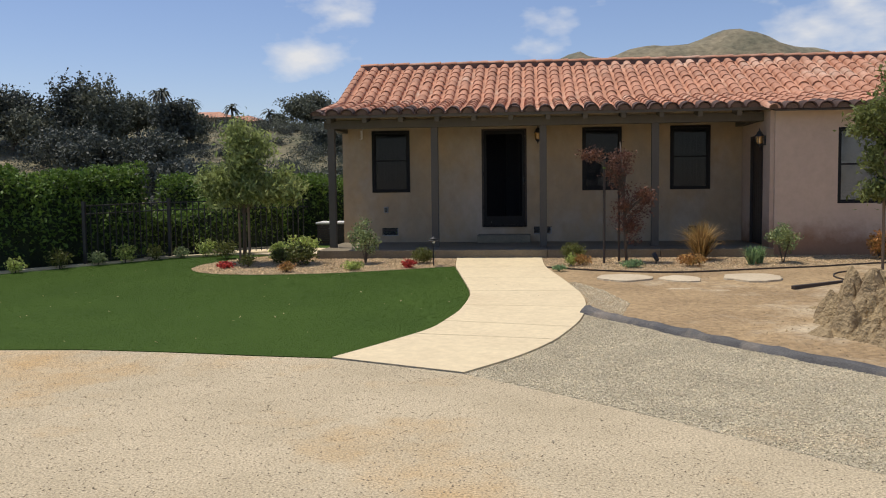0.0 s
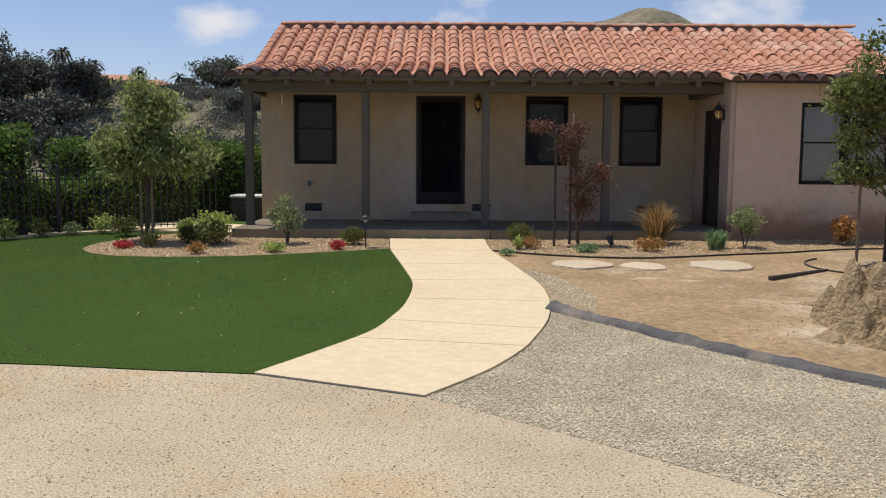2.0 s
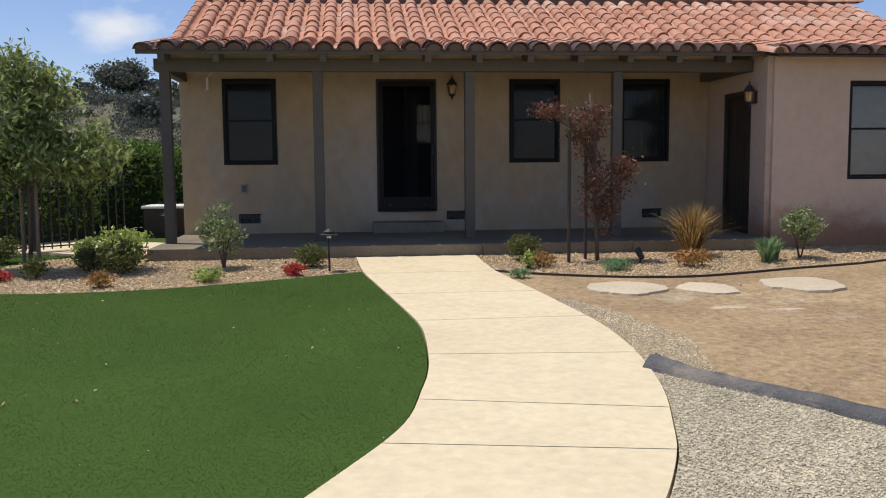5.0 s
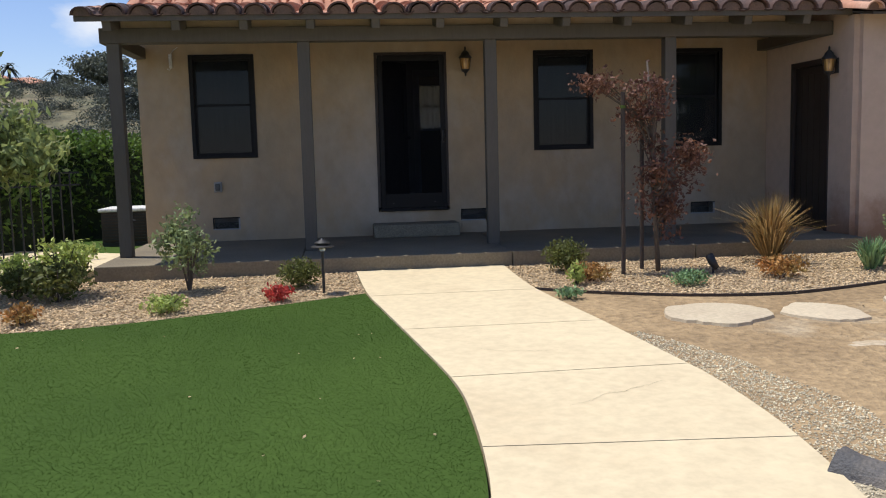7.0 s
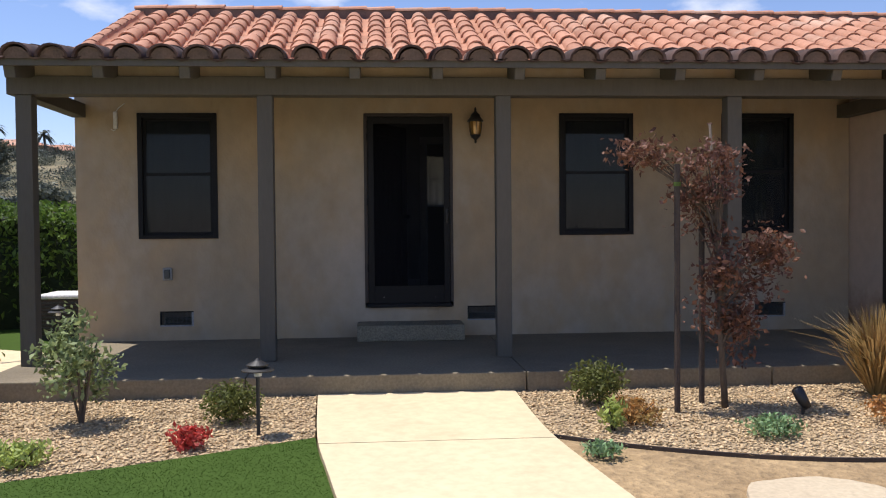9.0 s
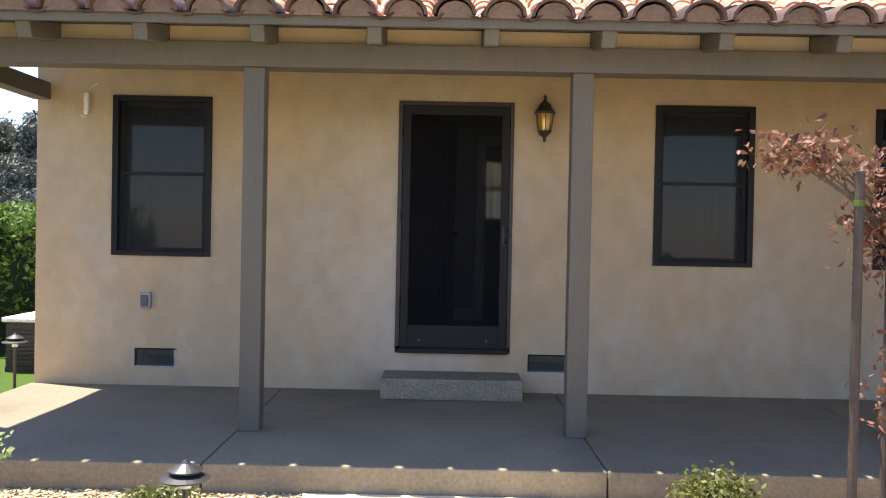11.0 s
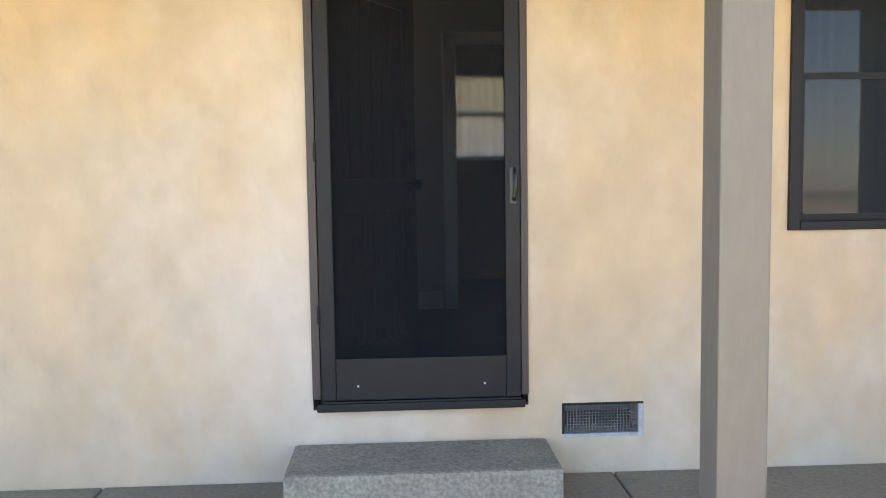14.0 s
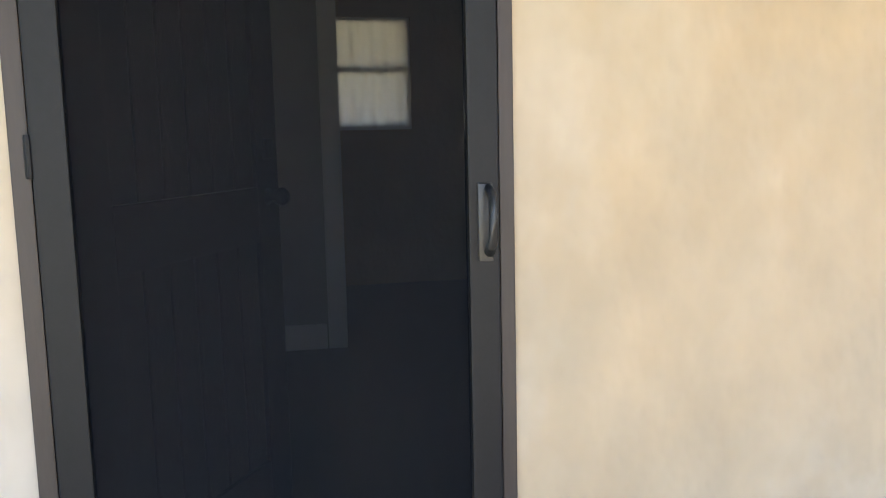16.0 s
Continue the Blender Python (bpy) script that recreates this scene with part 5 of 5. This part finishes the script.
for k in range(260):
    px, d = rng.uniform(-0.62, -0.12) if k < 110 else rng.uniform(-0.40, -0.14), rng.uniform(62, 114)
    x, y = bearing(px, d)
    hh = rng.uniform(0.5, 1.5)
    z = near_hill(x, y)
    r = thing("scrub", (x, y, z), "dry grey-green scrub bush on the hillside", "bush", "scrub on the hillside")
    leaf_soup("foliage", blob_points(280, hh * 1.3, hh * 1.3, hh * 0.7, hh * 0.45, 0.4), 0.2, L_FAR2 if k % 2 else L_FAR, r)


def palm(x, y, h):
    z = near_hill(x, y) - 0.3
    r = thing("palm", (x, y, z), "slender palm tree with a ragged crown on the ridge", "tree", "palms on the ridge")
    part("trunk", tube(bmesh.new(), [(x, y, z), (x + 0.15, y, z + h * 0.5), (x, y, z + h)], [0.25, 0.18, 0.15], 6), TRUNK, r)
    v, f = [], []
    for k in range(34):
        a, el = rng.uniform(0, 6.283), rng.uniform(-0.5, 1.2)
        d = np.array([math.cos(a), math.sin(a), 0])
        sd = np.array([-math.sin(a), math.cos(a), 0]) * 0.16
        p = [np.array([0, 0, h]) + d * 1.7 * q * math.cos(el) + np.array([0, 0, 1.7 * q * math.sin(el) - 1.1 * q * q]) for q in (0.0, 0.5, 1.0)]
        b = len(v)
        v += [p[0] - sd * 0.3, p[0] + sd * 0.3, p[1] + sd, p[1] - sd, p[2]]
        f += [(b, b + 1, b + 2), (b, b + 2, b + 3), (b + 3, b + 2, b + 4)]
    soup("fronds", v, f, L_FAR, r)


for px, d, h in ((-0.428, 104, 5.0), (-0.436, 108, 4.2), (-0.345, 116, 3.0), (-0.392, 112, 3.4), (-0.30, 118, 2.6)):
    palm(*bearing(px, d), h)


def far_house(x, y, w, d, h):
    z = near_hill(x, y) - 0.3
    r = thing("house", (x, y, z), "low distant house with a red tile roof on the ridge", "house", "houses on the ridge")
    part("wall", boxed(x - w / 2, x + w / 2, y - d / 2, y + d / 2, z, z + h), STUCCO, r)
    bm = bmesh.new()
    b = [bm.verts.new((x + sx * (w / 2 + 0.5), y + sy * (d / 2 + 0.5), z + h)) for sx, sy in ((-1, -1), (1, -1), (1, 1), (-1, 1))]
    t = [bm.verts.new((x + sx * (w / 2 - d / 2), y, z + h + d * 0.2)) for sx in (-1, 1)]
    for f in ((b[0], b[1], t[1], t[0]), (b[2], b[3], t[0], t[1]), (b[1], b[2], t[1]), (b[3], b[0], t[0]), (b[3], b[2], b[1], b[0])):
        bm.faces.new(f)
    part("roof", bm, TILE, r, "red tile roof")
    for k in range(3):
        wx = x - w / 2 + w * (k + 0.7) / 3.4
        part("window", boxed(wx - 0.6, wx + 0.6, y - d / 2 - 0.05, y - d / 2 + 0.05, z + h * 0.35, z + h * 0.8), BRONZE, r)


for px, d, w in ((-0.372, 121, 8), (-0.335, 124, 8), (-0.405, 128, 7)):
    x, y = bearing(px, d)
    far_house(x, y, w, 5, 1.3)


# ---- loose stuff on the ground ----
def chips(name, poly, n, size, material, label, category, flat=0.35, lift=0.0, box4=None):
    xs_, ys_ = [p[0] for p in poly], [p[1] for p in poly]
    x0, x1, y0, y1 = box4 or (min(xs_), max(xs_), min(ys_), max(ys_))
    c = []
    while len(c) < n:
        x, y = rng.uniform(x0, x1), rng.uniform(y0, y1)
        if inside(x, y, poly):
            c.append((x, y, ground_z(y) + lift))
    c = np.array(c)
    shape = np.array([(1, 0, 0), (0, 1, 0), (-1, 0, 0), (0, -1, 0), (0, 0, 1), (0, 0, -1)], float)
    s = size * rng.uniform(0.5, 1.4, (n, 1, 1))
    a = rng.uniform(0, 6.283, n)
    v = shape[None] * np.stack([rng.uniform(0.6, 1.3, n), rng.uniform(0.5, 0.9, n), rng.uniform(0.6, 1.2, n) * flat], 1)[:, None, :] * s
    v = v + rng.normal(size=v.shape) * s * 0.12
    tilt = rng.normal(0, 0.35, n)
    vz = v[:, :, 2] + v[:, :, 0] * tilt[:, None]
    vx = v[:, :, 0] * np.cos(a)[:, None] - v[:, :, 1] * np.sin(a)[:, None]
    vy = v[:, :, 0] * np.sin(a)[:, None] + v[:, :, 1] * np.cos(a)[:, None]
    V = np.stack([vx, vy, vz], 2) + c[:, None, :]
    tri = np.array([(0, 1, 4), (1, 2, 4), (2, 3, 4), (3, 0, 4), (1, 0, 5), (2, 1, 5), (3, 2, 5), (0, 3, 5)])
    F = (np.arange(n)[:, None, None] * 6 + tri[None]).reshape(-1, 3)
    return tagged(soup(name, V, F, material), label, category, "", "stuff")


chips("wood_chips", BED_R, 18000, 0.0175, CHIP, "loose tan wood chips over the planting bed", "mulch", 0.3, 0.004, (1.05, 8.5, 14.1, 16.45))
chips("wood_chips", BED_L, 17000, 0.0175, CHIP, "loose tan wood chips over the planting bed", "mulch", 0.3, 0.004)
chips("gravel_stones", GRAVEL_AREA, 52000, 0.0075, PEBBLE, "loose crushed grey gravel stones", "gravel", 0.7, 0.0, (0.2, 6.0, 3.5, 10.5))
chips("gravel_stones", [(x + 0.02, y) for x, y in RIGHT_LINE if 10.2 < y < 13.1] + [(1.5, 13.1), (1.85, 12.3), (2.1, 11.2), (1.9, 10.3)], 4500, 0.008, PEBBLE, "loose gravel stones spilled along the path", "gravel", 0.7, -0.010)
chips("soil_clods", DIRT_AREA, 1500, 0.014, CLAY, "small clods and pebbles on bare soil", "soil", 0.7, -0.02, (1.5, 7.0, 7.5, 14.7))
chips("soil_clods", [(3.2, 7.6), (4.2, 7.4), (4.2, 11.0), (3.3, 10.5)], 600, 0.018, CLAY, "clods of clay fallen from the heap", "soil", 0.8, -0.02)

chips("drive_pebbles", DRIVE, 36000, 0.0075, SPECK, "fine tan pebbles set in the driveway surface", "gravel", 0.35, 0.0, (-5.0, 4.5, 1.6, 8.3))
# dry leaves and specks fallen on the lawn
chips("leaf_litter", LAWN, 60, 0.011, CHIP, "few dry leaf scraps fallen on the lawn", "leaf litter", 0.15, 0.022, (-7.0, 0.0, 8.2, 14.5))
n = 340000
bx = rng.uniform(-9.5, 0.05, n * 2)
by = 8.0 + 9.2 * rng.uniform(0, 1, n * 2) ** 1.15
keep = np.zeros(len(bx), bool)
poly = np.array(LAWN)
j = len(poly) - 1
for i in range(len(poly)):
    (xi, yi), (xj, yj) = poly[i], poly[j]
    cross = ((yi > by) != (yj > by)) & (bx < (xj - xi) * (by - yi) / (yj - yi + 1e-12) + xi)
    keep ^= cross
    j = i
bx, by = bx[keep][:n], by[keep][:n]
n = len(bx)
bz = (np.clip(by, 7.4, 16.3) - 7.4) * 0.0341 + 0.003
a = rng.uniform(0, 6.283, n)
hgt = rng.uniform(0.005, 0.010, n)
wd = 0.0022 + 0.0003 * (by - 8)
base = np.stack([bx, by, bz], 1)
side = np.stack([np.cos(a) * wd, np.sin(a) * wd, 0 * a], 1)
tipv = base + np.stack([rng.normal(0, 0.008, n), rng.normal(0, 0.008, n), hgt], 1)
v = np.stack([base - side, base + side, tipv], 1).reshape(-1, 3)
tagged(soup("turf_blades", v, np.arange(3 * n).reshape(-1, 3), BLADE), "short dense green artificial grass blades", "grass", "", "stuff")


# hairline cracks in the path
for k, (x0, y0, x1, y1) in enumerate(((0.55, 11.45, 1.2, 11.8), (0.2, 12.7, 0.8, 12.55))):
    bm = bmesh.new()
    line = []
    for i in range(15):
        f = i / 14
        x, y = x0 + (x1 - x0) * f, y0 + (y1 - y0) * f + 0.06 * noise.noise((k * 7.0, f * 4, 0)) + 0.015 * noise.noise((k * 3.0, f * 15, 2))
        wv = 0.0012 * (1 - abs(2 * f - 1)) + 0.0004
        line.append((bm.verts.new((x, y - wv, ground_z(y) + 0.016)), bm.verts.new((x, y + wv, ground_z(y) + 0.016))))
    for q, s in zip(line, line[1:]):
        bm.faces.new((q[0], s[0], s[1], q[1]))
    part("crack", bm, EDGING, path_root, "fine dark hairline crack")


# ---- roof tiles ----
def barrel(bm, length, r0, r1, thick=0.018, seg=8, at=Vector((0, 0, 0)), up=True, slope=SHALLOW):
    """One half-round tile running up the slope from its lower end."""
    k = 1 / math.sqrt(1 + slope * slope)
    rings = []
    for s, r in ((0, r0), (1, r1)):
        for rr in (r, r - thick):
            ring = []
            for i in range(seg + 1):
                a = math.pi * i / seg
                x, h = math.cos(a) * rr, math.sin(a) * rr * 0.86
                if not up:
                    h = r * 0.86 - h
                ring.append(bm.verts.new(at + Vector((x, s * length * k - h * slope * k, s * length * slope * k + h * k))))
            rings.append(ring)
    o0, i0, o1, i1 = rings
    for i in range(seg):
        for q, w in ((o0, o1), (i1, i0), (i0, o0), (o1, i1)):
            bm.faces.new((q[i], q[i + 1], w[i + 1], w[i]))
    return bm


def rounded(me):
    """Smooth clay curves with crisp cut ends."""
    me.shade_smooth()
    me.set_sharp_from_angle(angle=radians(48))
    return me


SP, LEN = 0.29, 0.44


def tile_mesh(slope, r, material):
    bm = barrel(bmesh.new(), LEN, r, r - 0.026, 0.02, slope=slope)
    bmesh.ops.recalc_face_normals(bm, faces=bm.faces)
    return rounded(mesh_of(bm, "tile", material))


cap_meshes = {sl: [tile_mesh(sl, 0.110 + 0.003 * k, TILE) for k in range(3)] for sl in (SHALLOW, STEEP)}
old_mesh = tile_mesh(SHALLOW, 0.130, TILE_OLD)


def courses(x):
    """Lower ends of the tiles of one column, with the slope each lies on."""
    start = 16.44 if x < 5.15 else 16.04
    n_low, n_high = (6 if x < 5.15 else 7), 8
    low = [(start + (KINK_Y - start) * k / n_low, SHALLOW) for k in range(n_low)]
    return low + [(KINK_Y + (RIDGE_Y - 0.09 - KINK_Y) * k / n_high, STEEP) for k in range(n_high)]


rest, pans, old_rest = bmesh.new(), bmesh.new(), bmesh.new()
old_pans = bmesh.new()
made = 0
cols = int((9.12 + 3.25) / SP)
for c in range(cols + 1):
    x = -3.22 + c * SP
    for r, (y, slope) in enumerate(courses(x)):
        k1 = 1 / math.sqrt(1 + slope * slope)
        length = min(LEN, (RIDGE_Y - 0.07 - y) / k1)
        jx, jz = random.uniform(-0.007, 0.007), random.uniform(0, 0.012)
        z = roof_z(y) + 0.022 + jz
        if c == 0:
            pass
        elif made < 300 and length == LEN and (r < 4 or 6 <= r < 10) and c < 40:
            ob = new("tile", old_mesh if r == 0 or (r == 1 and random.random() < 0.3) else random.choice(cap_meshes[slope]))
            ob.parent = roof
            ob.location = Vector((x + jx, y + random.uniform(-0.012, 0.012), z)) - roof.location
            ob.rotation_euler = (random.uniform(-0.012, 0.016), 0, random.uniform(-0.02, 0.02))
            made += 1
        else:
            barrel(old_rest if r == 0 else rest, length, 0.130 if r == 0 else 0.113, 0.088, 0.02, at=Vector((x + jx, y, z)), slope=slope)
        if c < cols:
            barrel(old_pans if r == 0 else pans, length, 0.095, 0.105, at=Vector((x + SP / 2, y + 0.05 if r == 0 else y + 0.03, z - 0.02)), up=False, seg=6, slope=slope)
for b in (rest, pans, old_rest, old_pans):
    bmesh.ops.recalc_face_normals(b, faces=b.faces)
for nm, b, m in (("tiles", rest, TILE), ("pan_tiles", pans, TILE), ("eave_tiles", old_rest, TILE_OLD), ("eave_pan_tiles", old_pans, TILE_OLD)):
    ob = tagged(part(nm, b, m, roof), kind="stuff")
    rounded(ob.data)
# ridge caps on a band of mortar
x = -3.28
while x < 9.1:
    bm = bmesh.new()
    seg = 8
    tip = random.uniform(-0.006, 0.006)
    rr = [[bm.verts.new((xx, RIDGE_Y + math.cos(math.pi * i / seg) * q, RIDGE_Z + 0.085 + lift + math.sin(math.pi * i / seg) * q * 0.55)) for i in range(seg + 1)] for xx, q, lift in ((x, 0.105, tip), (x + 0.43, 0.12, tip + 0.012))]
    for i in range(seg):
        bm.faces.new((rr[0][i], rr[0][i + 1], rr[1][i + 1], rr[1][i]))
    bm.faces.new(rr[0])
    bm.faces.new(rr[1])
    bmesh.ops.recalc_face_normals(bm, faces=bm.faces)
    part("ridge_tile", bm, TILE, roof)
    x += 0.385
part("ridge_mortar", boxed(-3.26, 9.11, RIDGE_Y - 0.095, RIDGE_Y + 0.095, RIDGE_Z - 0.06, RIDGE_Z + 0.095), TILE_END, roof, "grey ridge mortar")
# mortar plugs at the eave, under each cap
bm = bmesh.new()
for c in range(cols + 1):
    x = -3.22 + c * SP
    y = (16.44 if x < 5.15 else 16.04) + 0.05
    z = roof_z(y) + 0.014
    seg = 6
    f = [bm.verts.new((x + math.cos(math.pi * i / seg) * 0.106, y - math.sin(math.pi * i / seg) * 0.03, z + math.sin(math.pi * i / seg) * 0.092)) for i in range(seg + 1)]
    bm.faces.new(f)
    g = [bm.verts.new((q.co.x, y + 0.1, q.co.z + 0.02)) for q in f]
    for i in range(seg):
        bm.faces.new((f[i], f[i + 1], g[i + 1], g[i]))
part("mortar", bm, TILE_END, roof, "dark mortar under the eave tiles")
# rake tiles down the gable ends
for gx in (-3.24, 9.12):
    for r, (y, slope) in enumerate(courses(gx)):
        length = min(LEN, (RIDGE_Y - y) * 1.05)
        bm = barrel(bmesh.new(), length, 0.105, 0.09, at=Vector((gx, y, roof_z(y) + 0.02)), slope=slope)
        bmesh.ops.recalc_face_normals(bm, faces=bm.faces)
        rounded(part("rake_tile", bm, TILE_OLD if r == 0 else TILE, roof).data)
bm = barrel(bmesh.new(), 0.45, 0.105, 0.09, at=Vector((5.15, 16.0, roof_z(16.0) + 0.03)))
bmesh.ops.recalc_face_normals(bm, faces=bm.faces)
rounded(part("rake_tile", bm, TILE, roof).data)
